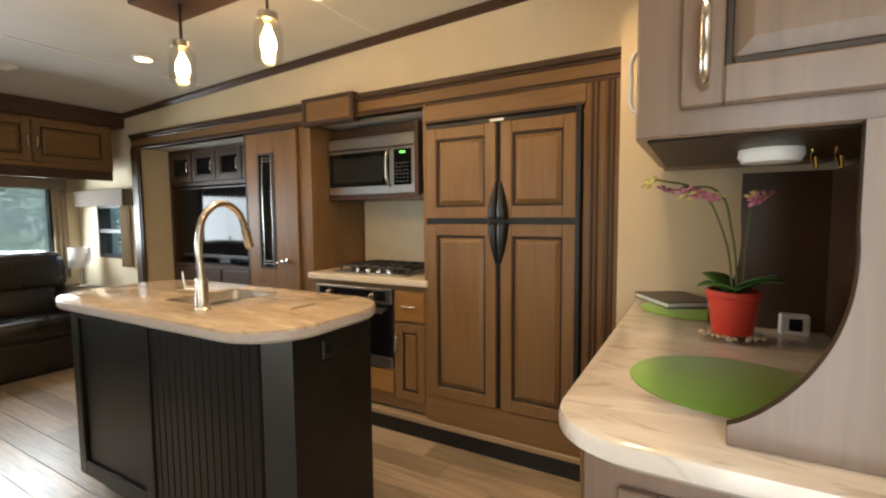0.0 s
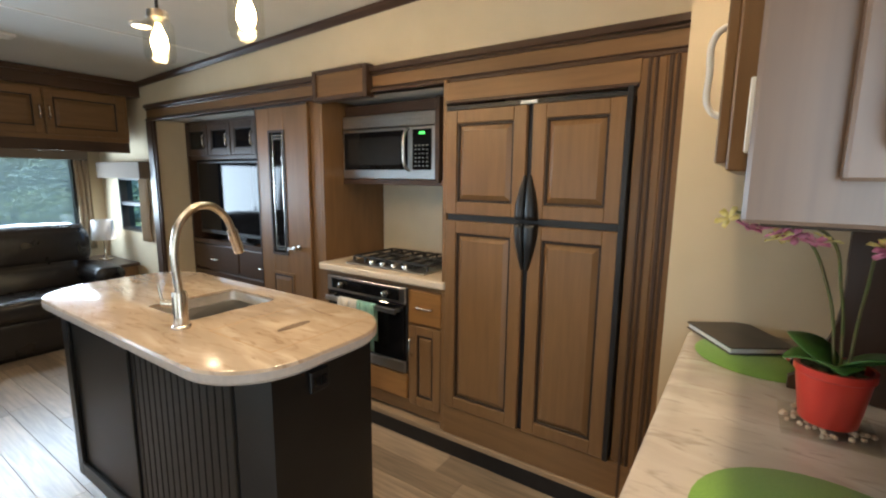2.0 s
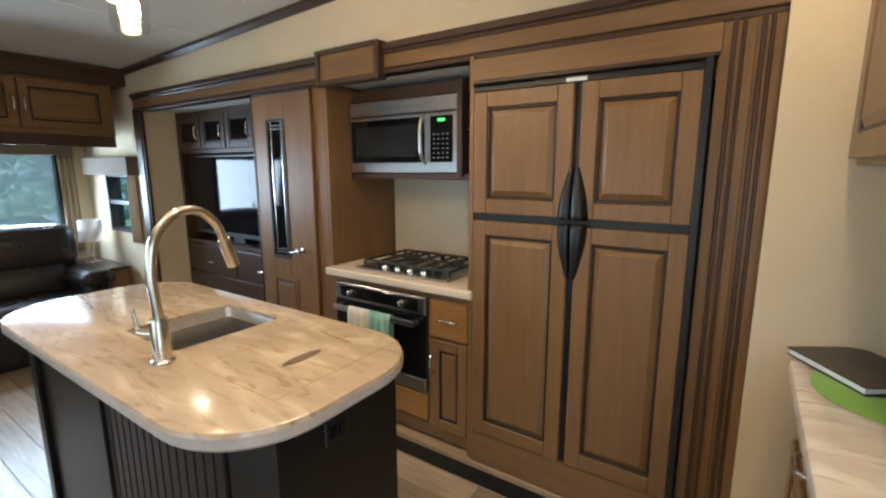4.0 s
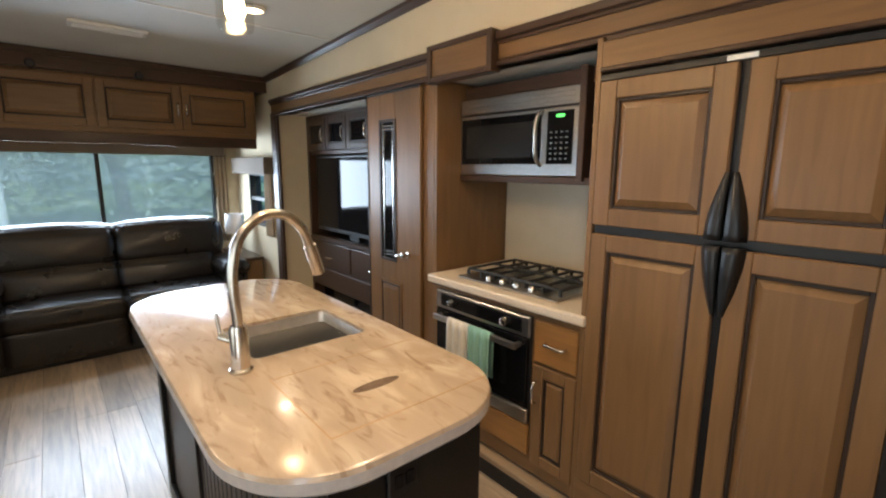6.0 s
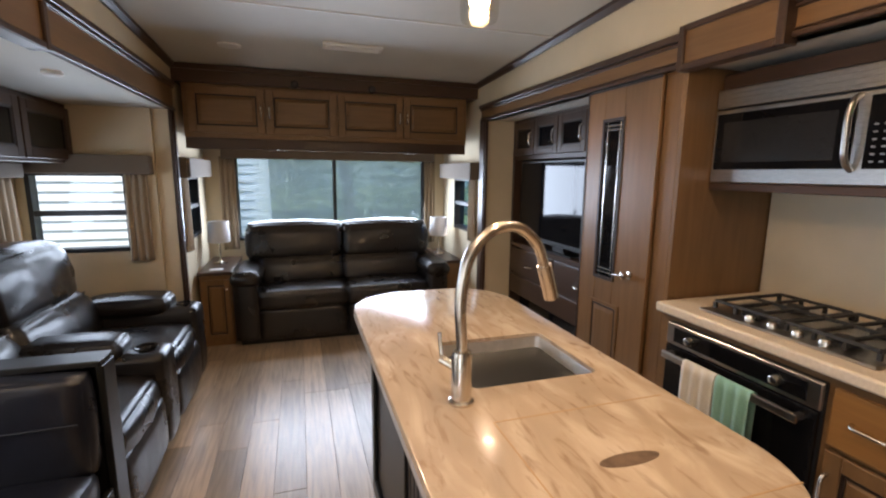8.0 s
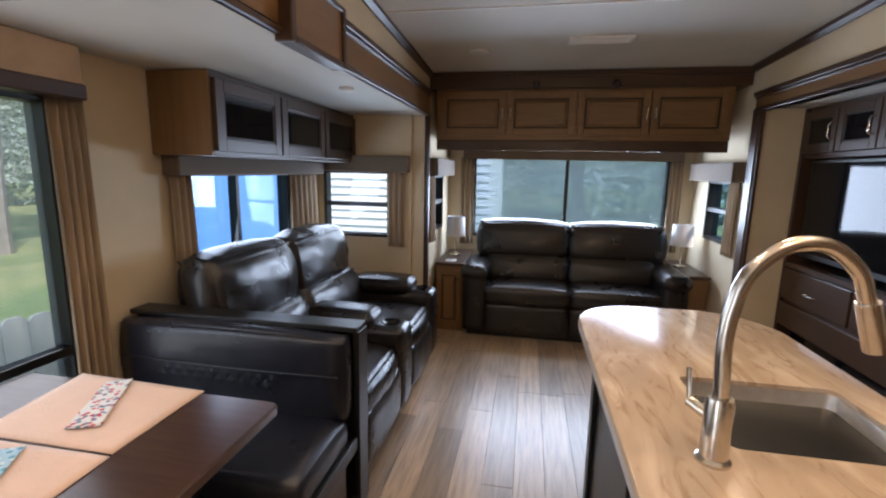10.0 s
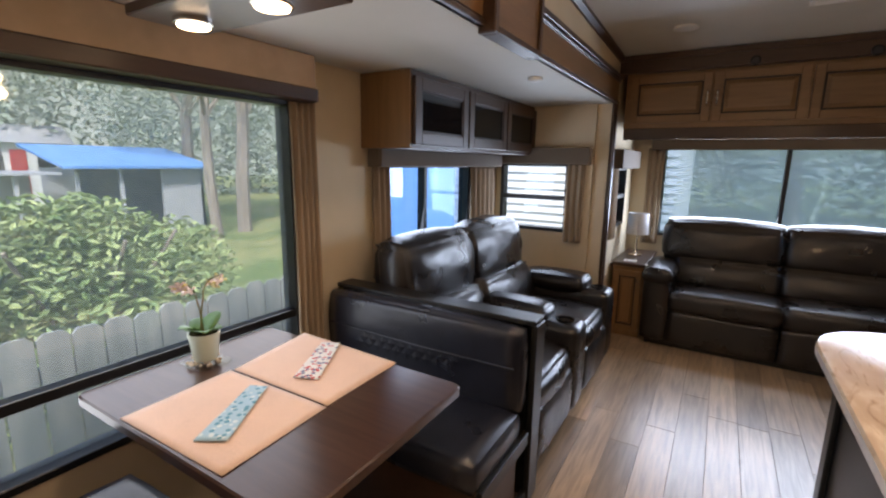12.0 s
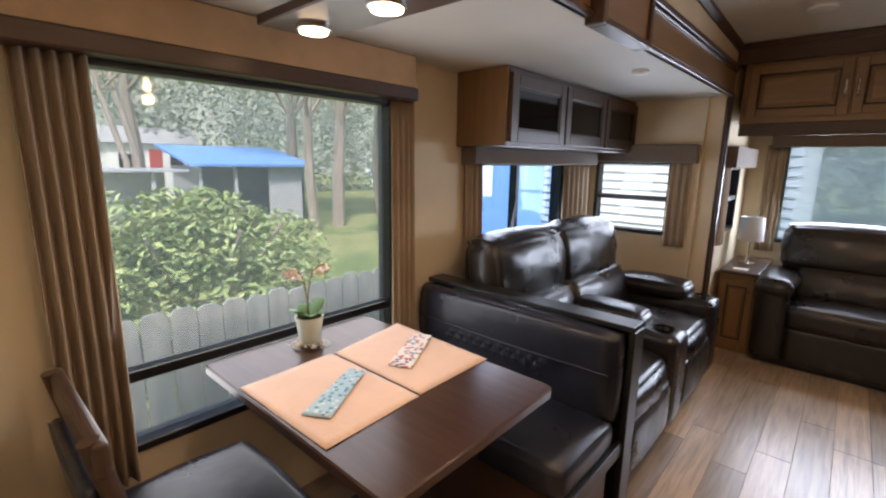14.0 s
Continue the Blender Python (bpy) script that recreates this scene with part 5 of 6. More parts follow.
# ---- dinette ceiling lamp and overhead cabinet ----
def dinette_lamp():
    cx, cy, z = -1.105, -0.17, 1.90
    root = thing("dinette_lamp", "dark wooden plank ceiling lamp with round glowing lamps", "ceiling lamp", (cx, cy, z))
    ob = box("plank", cx - 0.11, cx + 0.11, cy - 0.30, cy + 0.30, z - 0.075, z - 0.045, M_DARK_Y, root, 0.004)
    box("canopy", cx - 0.05, cx + 0.05, cy - 0.1, cy + 0.1, z - 0.045, SD + 0.002, M_BLACK, root)
    for k in (-0.175, 0.145):
        turned("lamp_rim", [(0.05, 0.0), (0.05, -0.012), (0.045, -0.014)], (cx, cy + k, z - 0.075), M_NICKEL, root)
        turned("lamp_lens", [(0.043, -0.010), (0.040, -0.020), (0.01, -0.024)], (cx, cy + k, z - 0.075), M_DISC, root)
        lamp("dinette_lamp_light", "SPOT", look((cx, cy + k, z - 0.115), (cx, cy + k, 0)), 2.1, (1.0, 0.74, 0.46), radius=0.04, cone=150)


dinette_lamp()
oc = thing("overhead_cabinet_dinette", "dark stained overhead cabinet with glazed doors above the loveseat", "cabinet", (-3.0, -0.5, 1.5))
ox0, ox1, oy, oz0, oz1 = DX + 0.005, -2.225, -0.42, 1.525, SD - 0.004
box("body", ox0, ox1, DB + 0.003, oy, oz0, oz1, M_DARK, oc)
box("side_panel", ox1, ox1 + 0.012, DB + 0.003, oy, oz0, oz1, M_WOOD, oc, 0.002)
ow = (ox1 - ox0) / 3
for i in range(3):
    a = ox0 + i * ow
    d = raised_door(oc, "+y", oy, a + 0.008, a + ow - 0.008, oz0 + 0.02, oz1 - 0.03, M_DARK, 0.06, 0.02, False)
    box("pane", a + 0.068, a + ow - 0.068, oy + 0.002, oy + 0.008, oz0 + 0.08, oz1 - 0.09, M_GLOSS, d, 0)


# ---- desk counter and hutch near the entry ----
def desk():
    root = thing("desk_counter", "pale laminate counter on a stained wooden base", "counter", (0.5, 1.7, 0))
    z = IZ
    def out(d):
        pts = round_rect(0.25 + d, 1.27 - d, 1.045 + d, 2.46, 0.14, 10)
        return [(x, min(y, 2.448)) for x, y in pts]
    slab("top", [(out(0.012), z), (out(0.003), z - 0.004), (out(0.0), z - 0.016), (out(0.001), z - 0.034), (out(0.012), z - 0.044)], M_DESK, root)
    box("base", 0.31, 1.25, 1.11, 2.448, 0.0, z - 0.044, M_GREYWOOD, root)
    raised_door(root, "-y", 1.11, 0.37, 0.77, 0.10, 0.86, M_GREYWOOD, 0.06)
    raised_door(root, "-x", 0.31, 1.16, 1.70, 0.10, 0.70, M_WOOD, 0.06)
    raised_door(root, "-x", 0.31, 1.73, 2.40, 0.10, 0.70, M_WOOD, 0.06)
    for a, b in ((1.16, 1.70), (1.73, 2.40)):
        box("drawer", 0.292, 0.31, a, b, 0.73, 0.88, M_WOOD_Y, root, 0.005)
        bow_handle(root, "-x", 0.292, (a + b) / 2, 0.805, 0.10, False)


desk()


def scallop(parent, y0, y1, z0, z1, x_wall, x_low, x_high, mat):
    """A side panel whose free edge sweeps from the counter up to the cabinet."""
    pts = [(x_low, z0)]
    n = 22
    for i in range(n + 1):
        t = i / n
        x = x_low + (x_high - x_low) * (1 - (1 - t) ** 1.9) + 0.012 * math.sin(t * math.pi)
        zz = z0 + 0.03 + (0.30 * t ** 1.25 if t < 1 else 0.30)
        pts.append((x, min(zz, z1)))
    pts += [(x_high, z1), (x_wall, z1), (x_wall, z0)]
    bm = bmesh.new()
    a = [bm.verts.new((x, y0, z)) for x, z in pts]
    b = [bm.verts.new((x, y1, z)) for x, z in pts]
    bm.faces.new(a)
    bm.faces.new(b[::-1])
    for i in range(len(pts)):
        bm.faces.new((a[i], a[(i + 1) % len(pts)], b[(i + 1) % len(pts)], b[i]))
    ob = finish("side_panel", bm, mat, parent)
    ob.data.materials.append(M_GLAZE_SHADE)
    for poly in ob.data.polygons:
        poly.material_index = 1 if abs(poly.normal.y) < 0.5 else 0
    return ob


def hutch():
    root = thing("hutch_cabinet", "grey-brown stained hutch cabinet with scalloped side panels over the desk", "cabinet", (0.7, 1.5, IZ))
    zb = 1.434
    box("body", 0.379, 1.27, 1.14, 1.625, zb, 2.40, M_GREYWOOD, root, 0.004)
    # thin dark sheet: the shade below the cabinet put into its colour
    box("underside", 0.395, 1.25, 1.16, 1.615, zb - 0.004, zb - 0.0005, M_GLAZE_SHADE, root, 0.002)
    raised_door(root, "-y", 1.14, 0.445, 0.90, zb + 0.04, 2.1, M_GREYWOOD, 0.055, 0.022)
    tube("handle", [(0.475, 1.118, 1.50), (0.475, 1.085, 1.515), (0.475, 1.082, 1.56), (0.475, 1.085, 1.605), (0.475, 1.118, 1.62)], 0.007, M_NICKEL, root)
    box("back_panel", 0.80, 0.82, 1.142, 2.44, IZ + 0.002, zb, M_DARK_Z, root, 0.002)
    scallop(root, 1.118, 1.138, IZ + 0.002, zb, 1.27, 0.52, 0.66, M_GREYWOOD)
    scallop(root, 2.0, 2.02, IZ + 0.002, zb, 0.80, 0.505, 0.585, M_DARK_Z)
    box("edge_strip", 0.367, 0.380, 1.55, 1.59, 1.52, 1.64, M_WHITE, root, 0.002)
    corner = thing("corner_cabinet", "brown stained wall cabinet with a pale bow handle beside the hutch", "cabinet", (0.6, 2.0, 1.49))
    box("body", 0.34, 0.86, 1.64, 2.445, 1.49, 2.41, M_WOOD, corner, 0.004)
    raised_door(corner, "-x", 0.34, 1.65, 2.42, 1.505, 2.36, M_WOOD, 0.06, 0.02)
    bow_handle(corner, "-x", 0.32, 1.80, 1.70, 0.19, True, M_WHITE, 0.007, 0.034)
    t = thing("puck_lamp", "round white lamp under the hutch cabinet", "lamp", (0.585, 1.36, zb - 0.03))
    turned("case", [(0.05, 0.0), (0.052, -0.012), (0.045, -0.024), (0.01, -0.026)], (0.585, 1.36, zb - 0.004), M_WHITE, t)
    for k in range(2):
        h = thing("cup_hook", "small brass hook under the hutch cabinet", "hook", (0.65 + 0.035 * k, 1.38, zb), "hooks under the hutch")
        tube("wire", [(0.65 + 0.035 * k, 1.39, zb + 0.002), (0.65 + 0.035 * k, 1.39, zb - 0.02), (0.655 + 0.035 * k, 1.375, zb - 0.04), (0.65 + 0.035 * k, 1.36, zb - 0.02)], 0.003, mottled("brass", (0.7, 0.5, 0.2), (0.75, 0.55, 0.25), 30, 0.25, 1.0), h)


hutch()


def green_mat(x, y, rx, ry):
    pts = lambda d: [(x + (rx - d) * math.cos(2 * math.pi * i / 40), y + (ry - d) * math.sin(2 * math.pi * i / 40)) for i in range(40)]
    ob = slab("round_placemat", [(pts(0.003), IZ + 0.005), (pts(0), IZ + 0.003), (pts(0), IZ + 0.001)], M_GREEN, None)
    tagged(ob, "round green woven placemat on the desk counter", "placemat", "green placemats")


green_mat(0.535, 1.41, 0.188, 0.182)
green_mat(0.46, 2.20, 0.175, 0.175)
orchid("orchid_plant", "orchid with pink and yellow blossoms in a red pot", 0.562, 1.815, IZ, M_RED, 0.064, 0.122, 0.31, (M_PINK, M_YELLOW, M_PINK), ((-0.20, -0.07), (-0.13, -0.08), (0.05, -0.06)), 0.13, 2)
bk = thing("book", "dark covered hardback book lying on a green placemat", "book", (0.395, 2.314, IZ + 0.006))
box("pages", -0.118, 0.118, -0.095, 0.095, 0.003, 0.018, M_WHITE, bk, 0.001)
boxes("cover", [(-0.123, 0.123, -0.1, 0.1, 0.0, 0.003), (-0.123, 0.123, -0.1, 0.1, 0.018, 0.022)], mottled("book_cover", (0.03, 0.025, 0.02), (0.06, 0.045, 0.035), 9, 0.35), bk, 0.001)
for part in bk.children:
    part.matrix_parent_inverse = Matrix.Identity(4)
bk.rotation_euler.z = radians(-57)


def toy_car(x, y, z):
    root = thing("toy_car", "small red toy car with white trim on the desk", "toy", (x, y, z))
    boxes("body", [(x - 0.055, x + 0.055, y - 0.022, y + 0.022, z + 0.010, z + 0.030), (x - 0.03, x + 0.025, y - 0.02, y + 0.02, z + 0.030, z + 0.048)], M_RED, root, 0.005)
    boxes("trim", [(x - 0.0575, x - 0.054, y - 0.018, y + 0.018, z + 0.014, z + 0.020), (x - 0.05, x + 0.05, y - 0.0235, y - 0.0215, z + 0.018, z + 0.022)], M_WHITE, root, 0.0005)
    for dx in (-0.034, 0.034):
        for dy in (-0.022, 0.022):
            turned("wheel", [(0.004, -0.004), (0.012, -0.004), (0.012, 0.004), (0.004, 0.004)], (x + dx, y + dy, z + 0.0125), M_BLACK, root, 16, True, "y")


toy_car(0.565, 2.19, IZ + 0.005)
cl = thing("desk_clock", "small white and black desk clock on the counter", "clock", (0.70, 1.92, IZ))
box("case", 0.685, 0.755, 1.93, 1.97, IZ + 0.001, IZ + 0.06, M_WHITE, cl, 0.005, 2)
box("dial", 0.705, 0.737, 1.926, 1.931, IZ + 0.015, IZ + 0.05, M_GLOSS, cl, 0.001)


# ---- outdoors ----
GZ = -0.95
M_GRASS = mottled("lawn", (0.11, 0.17, 0.05), (0.24, 0.25, 0.10), 0.7, 0.95, 0, 0.5, 30)
M_BARK = mottled("bark", (0.20, 0.17, 0.14), (0.32, 0.28, 0.24), 14, 0.9, 0, 0.6, 60, 0, (1, 1, 0.2))
M_FENCE = mottled("weathered_board", (0.22, 0.25, 0.255), (0.35, 0.375, 0.37), 14, 0.9, 0, 0.4, 90, 0, (1, 1, 0.15))
M_BUSH = mottled("bush_leaf", (0.17, 0.27, 0.10), (0.37, 0.44, 0.19), 5, 0.6)
# pale greyish leaf colour with the haze of distance mixed in
M_FAR_HAZE = mottled("far_leaf_haze", (0.25, 0.32, 0.25), (0.37, 0.42, 0.35), 0.4, 0.8)
bm = bmesh.new()
R = 400
vs = [bm.verts.new((x, y, GZ)) for x, y in ((-R, -R), (R, -R), (R, R), (-R, R))]
bm.faces.new(vs)
structure(finish("ground", bm, M_GRASS), "patchy green lawn around the trailer", "ground")

fence = thing("fence", "weathered grey wooden board fence", "fence", (-2.0, -2.0, GZ), kind="")
FYY = -1.95
rnd = random.Random(4)
for i in range(46):
    x = 1.6 - i * 0.15
    h = 0.56 + rnd.uniform(-0.015, 0.015)
    bm = bmesh.new()
    pr = [(x, GZ), (x + 0.138, GZ), (x + 0.138, h - 0.03), (x + 0.11, h), (x + 0.028, h), (x, h - 0.03)]
    dy = rnd.uniform(-0.006, 0.006)
    a = [bm.verts.new((u, FYY + dy, z)) for u, z in pr]
    b = [bm.verts.new((u, FYY + 0.02 + dy, z)) for u, z in pr]
    bm.faces.new(a)
    bm.faces.new(b[::-1])
    for k in range(6):
        bm.faces.new((a[k], a[(k + 1) % 6], b[(k + 1) % 6], b[k]))
    finish("board", bm, M_FENCE, fence)
boxes("rail", [(-5.3, 1.75, FYY - 0.06, FYY - 0.008, 0.30, 0.38), (-5.3, 1.75, FYY - 0.06, FYY - 0.008, -0.6, -0.52)], M_FENCE, fence, 0)


def leaf_cloud(name, blobs, count, size, mat, parent, seed):
    """Many small folded leaves scattered through ellipsoids (centre, radii)."""
    r = random.Random(seed)
    verts, faces = [], []
    for c, rad in blobs:
        for _ in range(count):
            while True:
                p = Vector((r.uniform(-1, 1), r.uniform(-1, 1), r.uniform(-1, 1)))
                if 0.35 < p.length < 1 + 0.18 * noise.noise(p * 3 + Vector(c)):
                    break
            p = Vector((c[0] + p.x * rad[0], c[1] + p.y * rad[1], c[2] + p.z * rad[2]))
            q = Euler((r.uniform(-0.9, 0.9), r.uniform(-0.9, 0.9), r.uniform(0, 6.28))).to_matrix()
            s = size * r.uniform(0.6, 1.3)
            base = len(verts)
            for v in ((0, -s, 0), (s * 0.36, 0, s * 0.1), (0, s, -s * 0.15), (-s * 0.36, 0, s * 0.1)):
                verts.append(p + q @ Vector(v))
            faces += [(base, base + 1, base + 2), (base, base + 2, base + 3)]
    me = bpy.data.meshes.new(name)
    me.from_pydata([tuple(v) for v in verts], [], faces)
    me.materials.append(mat)
    ob = new(name, me)
    ob.parent = parent
    ob.matrix_parent_inverse = parent_frame(parent).inverted()
    return tagged(ob, kind="stuff")


bush = thing("bush", "large leafy yellow-green bush behind the fence", "bush", (-2.0, -4.0, GZ))
for k in range(7):
    a = k * 0.9
    tube("branch", [(-2.0 + 0.1 * math.cos(a), -4.0 + 0.1 * math.sin(a), GZ), (-2.0 + 0.4 * math.cos(a), -4.0 + 0.3 * math.sin(a), 0.0), (-2.0 + 0.9 * math.cos(a), -4.0 + 0.6 * math.sin(a), 0.75)], 0.018, M_BARK, bush, 4)
leaf_cloud("leaves", [((-1.3, -4.0, 0.35), (0.8, 0.6, 0.8)), ((-2.1, -4.1, 0.35), (0.9, 0.7, 0.7)), ((-2.9, -4.2, 0.15), (0.8, 0.6, 0.7)), ((-1.8, -3.6, -0.1), (1.3, 0.6, 0.7)), ((-0.6, -3.8, 0.1), (0.7, 0.6, 0.7)), ((-2.1, -4.2, 0.62), (0.75, 0.5, 0.5))], 2500, 0.055, M_BUSH, bush, 11)


def tree(x, y, h, r, seed, leaves=0, label="bare grey tree with thin branches"):
    rr = random.Random(seed)
    root = thing("tree", label, "tree", (x, y, GZ), "garden trees")
    verts, faces = [], []

    def limb(p, d, length, rad, depth):
        n = 5
        ring_prev = None
        for i in range(n + 1):
            t = i / n
            c = p + d * (length * t) + Vector((noise.noise(p + d * t * 3), noise.noise(p + d * t * 3 + Vector((9, 0, 0))), 0)) * length * 0.12 * t
            rad_t = rad * (1 - 0.55 * t)
            sx = d.orthogonal().normalized()
            sy = d.cross(sx).normalized()
            k = 7 if depth == 0 else 4
            idx = []
            for j in range(k):
                a = 2 * math.pi * j / k
                idx.append(len(verts))
                verts.append(c + (sx * math.cos(a) + sy * math.sin(a)) * rad_t)
            if ring_prev:
                for j in range(k):
                    faces.append((ring_prev[j], ring_prev[(j + 1) % k], idx[(j + 1) % k], idx[j]))
            ring_prev = idx
            if depth < 3 and i >= 2:
                for _ in range(2 if depth else 2):
                    nd = (d + Vector((rr.uniform(-1, 1), rr.uniform(-1, 1), rr.uniform(-0.2, 0.7))) * 0.9).normalized()
                    limb(c, nd, length * rr.uniform(0.35, 0.55), rad_t * 0.5, depth + 1)

    limb(Vector((x, y, GZ - 0.05)), Vector((rr.uniform(-0.06, 0.06), rr.uniform(-0.06, 0.06), 1)).normalized(), h, r, 0)
    me = bpy.data.meshes.new("trunk")
    me.from_pydata([tuple(v) for v in verts], [], faces)
    me.materials.append(M_BARK)
    ob = new("trunk", me)
    ob.parent = root
    ob.matrix_parent_inverse = parent_frame(root).inverted()
    if leaves:
        leaf_cloud("crown", [((x, y, GZ + h * 0.75), (h * 0.28, h * 0.28, h * 0.33)), ((x + 1, y, GZ + h * 0.5), (h * 0.25, h * 0.25, h * 0.25))], leaves * 2, 0.065, M_FAR_HAZE, root, seed)


for i, (x, y, h, r, lv) in enumerate(((-8.5, -12.1, 9, 0.17, 0), (-9.9, -12.8, 9, 0.24, 0), (-4.6, -17, 11, 0.11, 0), (-5.05, -17.4, 12, 0.12, 0), (-6.0, -21, 12, 0.25, 1200), (-10.5, -17, 10, 0.25, 2200),
                                     (-13, -14, 10, 0.25, 2500), (-17, -1.5, 8, 0.2, 2200), (-14, 2.5, 9, 0.2, 2400), (-12.5, 6, 8, 0.2, 2200), (0.5, -20, 12, 0.13, 0), (-5, 9, 8, 0.2, 2200), (-9, 10, 8, 0.2, 2000))):
    tree(x, y, h, r, 20 + i, lv, "leafy tree at the edge of the garden" if lv else "bare grey tree with thin branches")

bm = bmesh.new()
add_box(bm, -90, 60, -62, -61, GZ, 22)
add_box(bm, -91, -90, -62, 60, GZ, 22)
# backdrop of woods, its pale colour imitating haze in the air
structure(finish("backdrop", bm, mottled("woods_painted_haze", (0.30, 0.33, 0.29), (0.44, 0.46, 0.42), 0.35, 0.95, 0, 0.3, 3, 0, (1, 1, 0.5))), "grey-green line of distant woods with haze painted into its colour", "backdrop")


def far_house():
    root = thing("far_house", "distant white cottage with a red door and grey roof", "house", (-8.5, -28.5, GZ))
    box("wall", -10.4, -6.4, -29.5, -27.5, GZ, 2.1, mottled("cottage_white", (0.66, 0.67, 0.66), (0.76, 0.76, 0.75), 3, 0.7), root, 0.01)
    bm = bmesh.new()
    v = [bm.verts.new(q) for q in ((-10.7, -27.2, 2.05), (-6.1, -27.2, 2.05), (-6.1, -29.8, 2.05), (-10.7, -29.8, 2.05), (-10.7, -28.5, 2.95), (-6.1, -28.5, 2.95))]
    for q in ((0, 1, 5, 4), (2, 3, 4, 5), (1, 2, 5), (3, 0, 4), (3, 2, 1, 0)):
        bm.faces.new([v[i] for i in q])
    finish("roof", bm, mottled("cottage_roof", (0.30, 0.31, 0.32), (0.38, 0.39, 0.40), 4, 0.9), root)
    box("door", -8.8, -8.2, -27.5, -27.44, GZ + 0.5, 1.75, mottled("red_paint", (0.42, 0.05, 0.05), (0.5, 0.07, 0.06), 5, 0.5), root, 0.01)
    for x in (-9.9, -7.5):
        box("window", x, x + 0.7, -27.5, -27.45, 0.5, 1.5, M_GLOSS, root, 0.01)


far_house()
far = thing("far_woods", "grey-green woods beyond the lawn with haze painted into the leaves", "woods", (-8, -30, GZ), kind="stuff")
# leaves in the pale colour that has haze painted in
leaf_cloud("far_leaves", [((x, -32 + 5 * math.sin(x), 3.0), (5, 2, 5.2)) for x in range(-36, 22, 6)] + [((-26, y, 2.5), (2, 5, 5)) for y in range(-20, 26, 6)], 4200, 0.22, M_FAR_HAZE, far, 3)


def shed():
    root = thing("shed", "low grey garden shed with a blue tarpaulin roof", "shed", (-6, -14, GZ))
    ms = mottled("shed_board", (0.30, 0.32, 0.35), (0.38, 0.40, 0.43), 3, 0.8)
    boxes("wall", [(-9.0, -5.2, -17.5, -17.4, GZ, 1.1), (-9.0, -8.9, -17.4, -15, GZ, 1.1), (-5.3, -5.2, -17.4, -15, GZ, 1.1), (-9.0, -7.6, -15.1, -15.0, GZ, 1.1)], ms, root, 0)
    boxes("post", [(-6.4, -6.3, -15.0, -14.9, GZ, 1.15), (-5.25, -5.15, -15.0, -14.9, GZ, 1.15), (-3.9, -3.8, -15.0, -14.9, GZ, 1.0)], ms, root, 0)
    bm = bmesh.new()
    v = [bm.verts.new(p) for p in ((-9.2, -14.6, 1.12), (-4.8, -14.6, 1.12), (-4.8, -17.8, 1.75), (-9.2, -17.8, 1.75), (-9.2, -14.6, 1.2), (-4.8, -14.6, 1.2), (-4.8, -17.8, 1.83), (-9.2, -17.8, 1.83))]
    for q in ((3, 2, 1, 0), (4, 5, 6, 7), (0, 1, 5, 4), (1, 2, 6, 5), (2, 3, 7, 6), (3, 0, 4, 7)):
        bm.faces.new([v[i] for i in q])
    finish("roof", bm, mottled("blue_tarp", (0.10, 0.26, 0.60), (0.16, 0.36, 0.70), 2, 0.5), root)
    boxes("annex_roof", [(-4.8, -2.6, -17, -14.7, 0.95, 1.02)], ms, root, 0)
    boxes("annex_wall", [(-4.7, -2.7, -16.9, -16.8, GZ, 0.95)], ms, root, 0)
    return root


shed().location.x -= 0.9


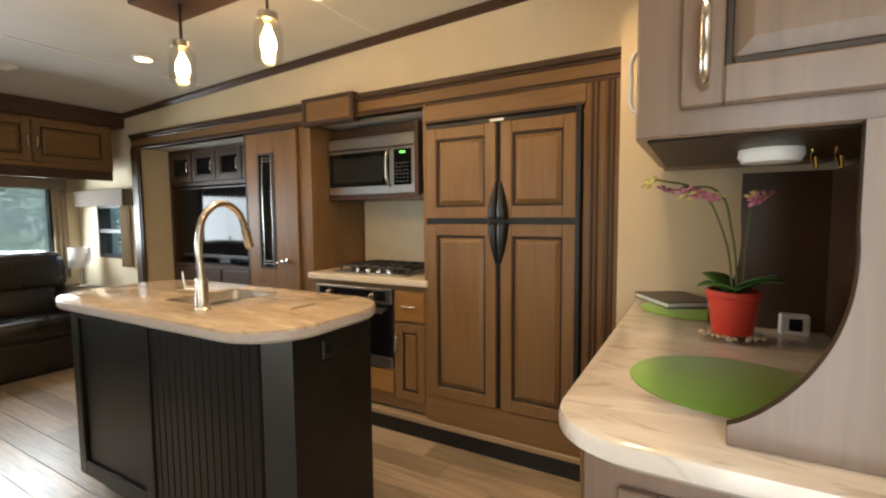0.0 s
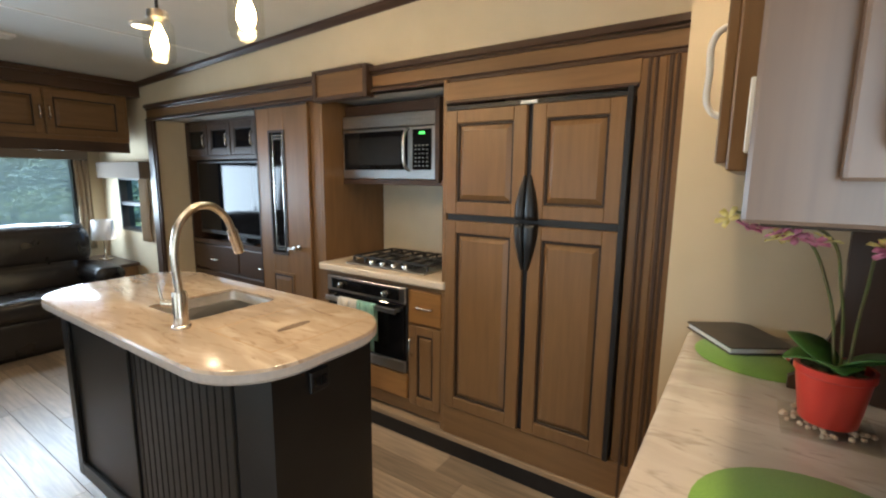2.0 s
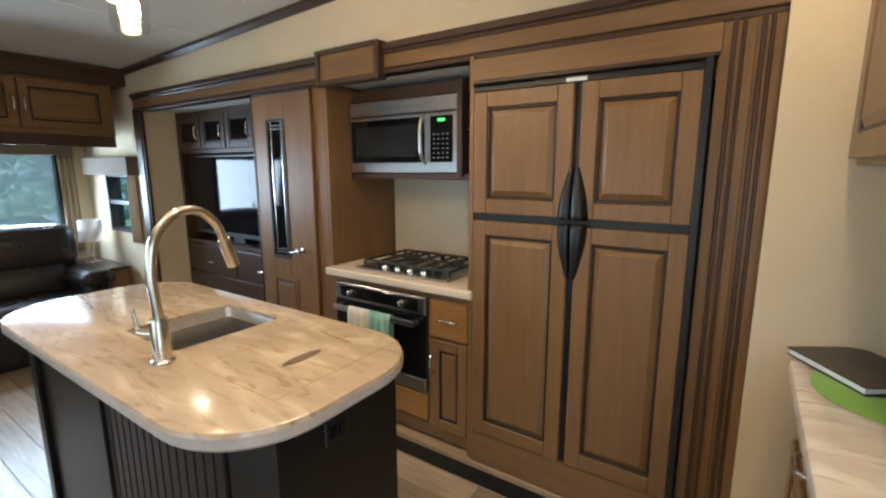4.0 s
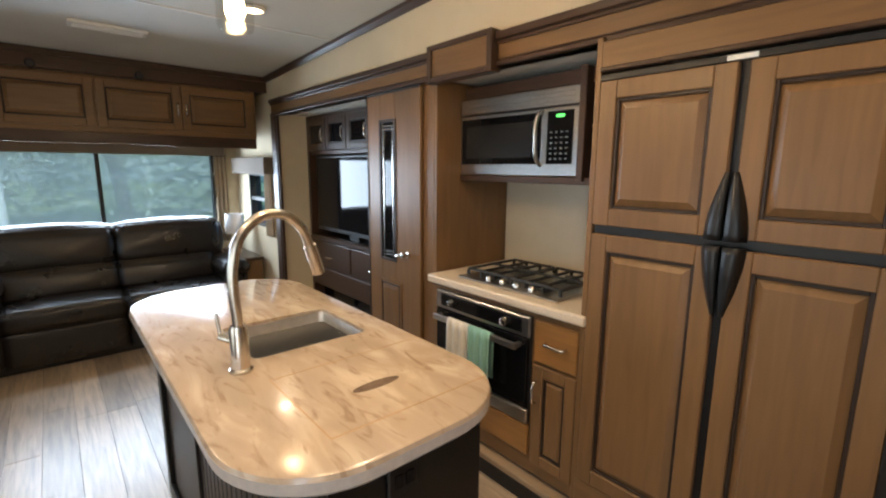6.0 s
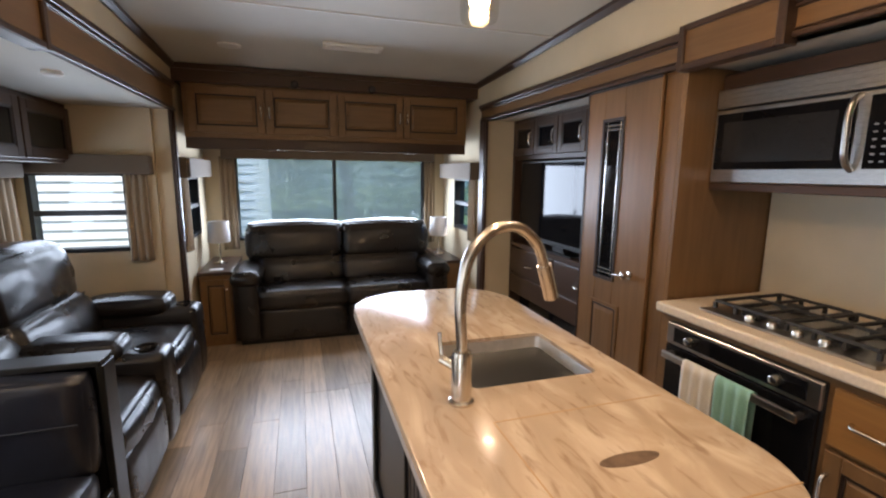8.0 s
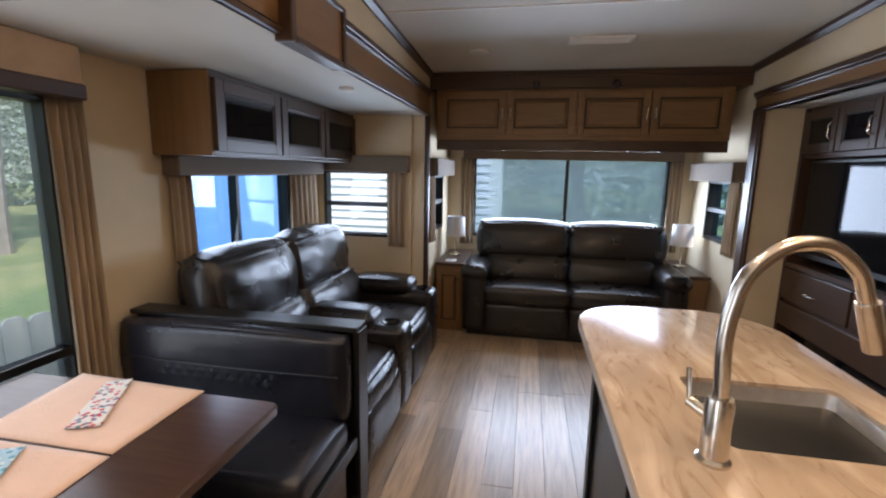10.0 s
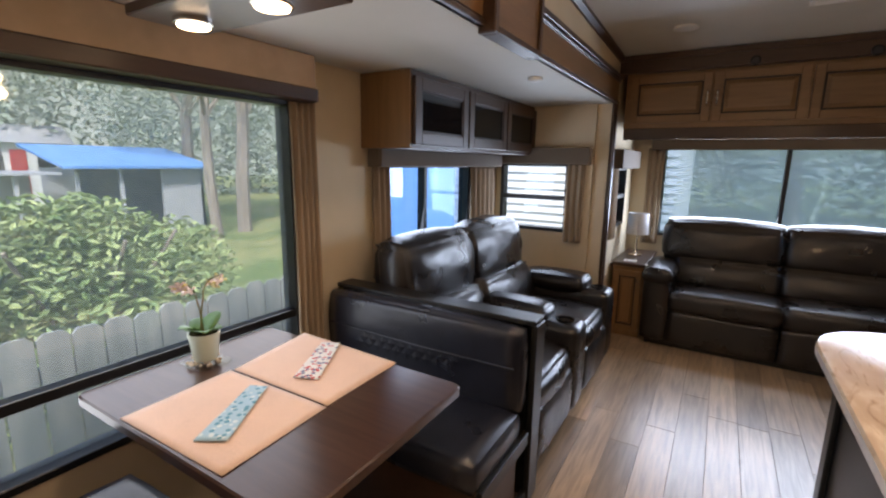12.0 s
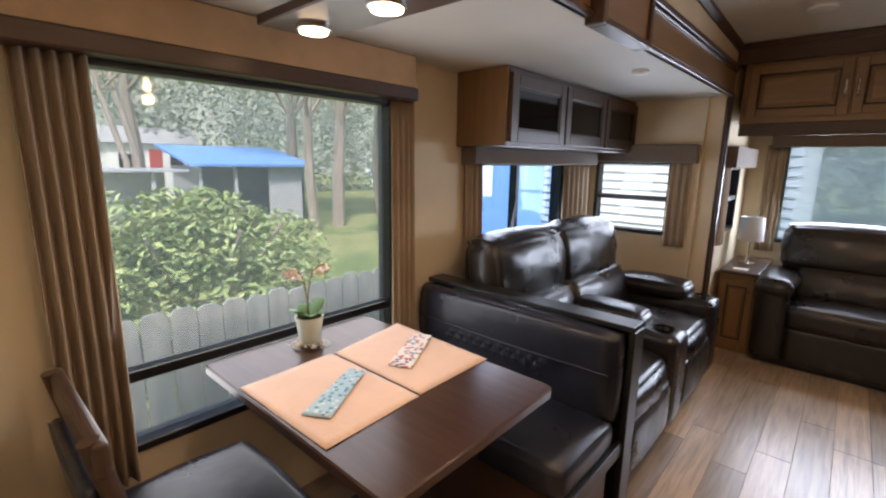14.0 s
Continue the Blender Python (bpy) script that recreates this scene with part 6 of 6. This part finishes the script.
def neighbour_house():
    root = thing("neighbour_house", "white building with horizontal lap siding", "house", (-10, -4, GZ))
    ms = mottled("white_siding", (0.70, 0.70, 0.70), (0.78, 0.78, 0.77), 4, 0.6)
    box("wall", -13.0, -8.7, -9.0, 0.3, GZ, 2.9, ms, root, 0)
    for i in range(26):
        z = GZ + 0.15 * i
        bm = bmesh.new()
        v = [bm.verts.new(p) for p in ((-8.7, -9.0, z), (-8.7, 0.3, z), (-8.655, 0.3, z), (-8.655, -9.0, z), (-8.69, -9.0, z + 0.148), (-8.69, 0.3, z + 0.148))]
        bm.faces.new((v[3], v[2], v[5], v[4]))
        bm.faces.new((v[0], v[1], v[2], v[3]))
        finish("siding_board", bm, ms, root)
    bm = bmesh.new()
    v = [bm.verts.new(p) for p in ((-13.3, -9.3, 2.9), (-8.4, -9.3, 2.9), (-8.4, 0.6, 2.9), (-13.3, 0.6, 2.9), (-10.8, -9.3, 4.4), (-10.8, 0.6, 4.4))]
    for q in ((0, 1, 4), (2, 3, 5), (1, 2, 5, 4), (3, 0, 4, 5), (3, 2, 1, 0)):
        bm.faces.new([v[i] for i in q])
    finish("roof", bm, mottled("roof_shingle", (0.10, 0.10, 0.11), (0.16, 0.16, 0.16), 8, 0.9), root)


neighbour_house()
trailer = thing("parked_trailer", "pale blue parked camping trailer with rounded corners", "trailer", (-7.2, -5.0, GZ))
pillow("body", -8.4, -6.2, -5.8, -3.6, GZ + 0.4, 1.75, 0.25, mottled("pale_blue_paint", (0.24, 0.42, 0.70), (0.30, 0.50, 0.76), 1, 0.35), trailer, 0.0, 0.0, 12)
for x in (-7.0, -7.7):
    turned("wheel", [(0.12, -0.1), (0.33, -0.1), (0.35, -0.06), (0.35, 0.06), (0.33, 0.1), (0.12, 0.1)], (x, -3.75, GZ + 0.34), M_BLACK, trailer, 24, True, "y")
bx = box("skirt", -8.1, -6.5, -5.4, -3.8, GZ + 0.2, GZ + 0.5, M_BLACK, trailer, 0.02)


# ---- floor planks ----
M_PLANK = wood("vinyl_plank", (0.37, 0.275, 0.185), "x", 0.34, 0.75, 0.6, 0.45)
plank_bsdf = M_PLANK.node_tree.nodes["Principled BSDF"]
plank_bsdf.inputs["Coat Roughness"].default_value = 0.30
plank_bsdf.inputs["Specular IOR Level"].default_value = 0.6
rnd = random.Random(8)
PW, PL = 0.15, 1.2
y = -0.35
while y < YK + 0.1:
    x = XR - rnd.uniform(0, PL)
    while x < XF:
        a, b = max(x, XR), min(x + PL, XF)
        if b - a > 0.02:
            bm = bmesh.new()
            add_box(bm, a + 0.0008, b - 0.0008, y + 0.0008, min(y + PW, YK + 0.12) - 0.0008, -0.004, 0.0, 0.0012)
            finish("plank", bm, M_PLANK, floor)
        x += PL
    y += PW
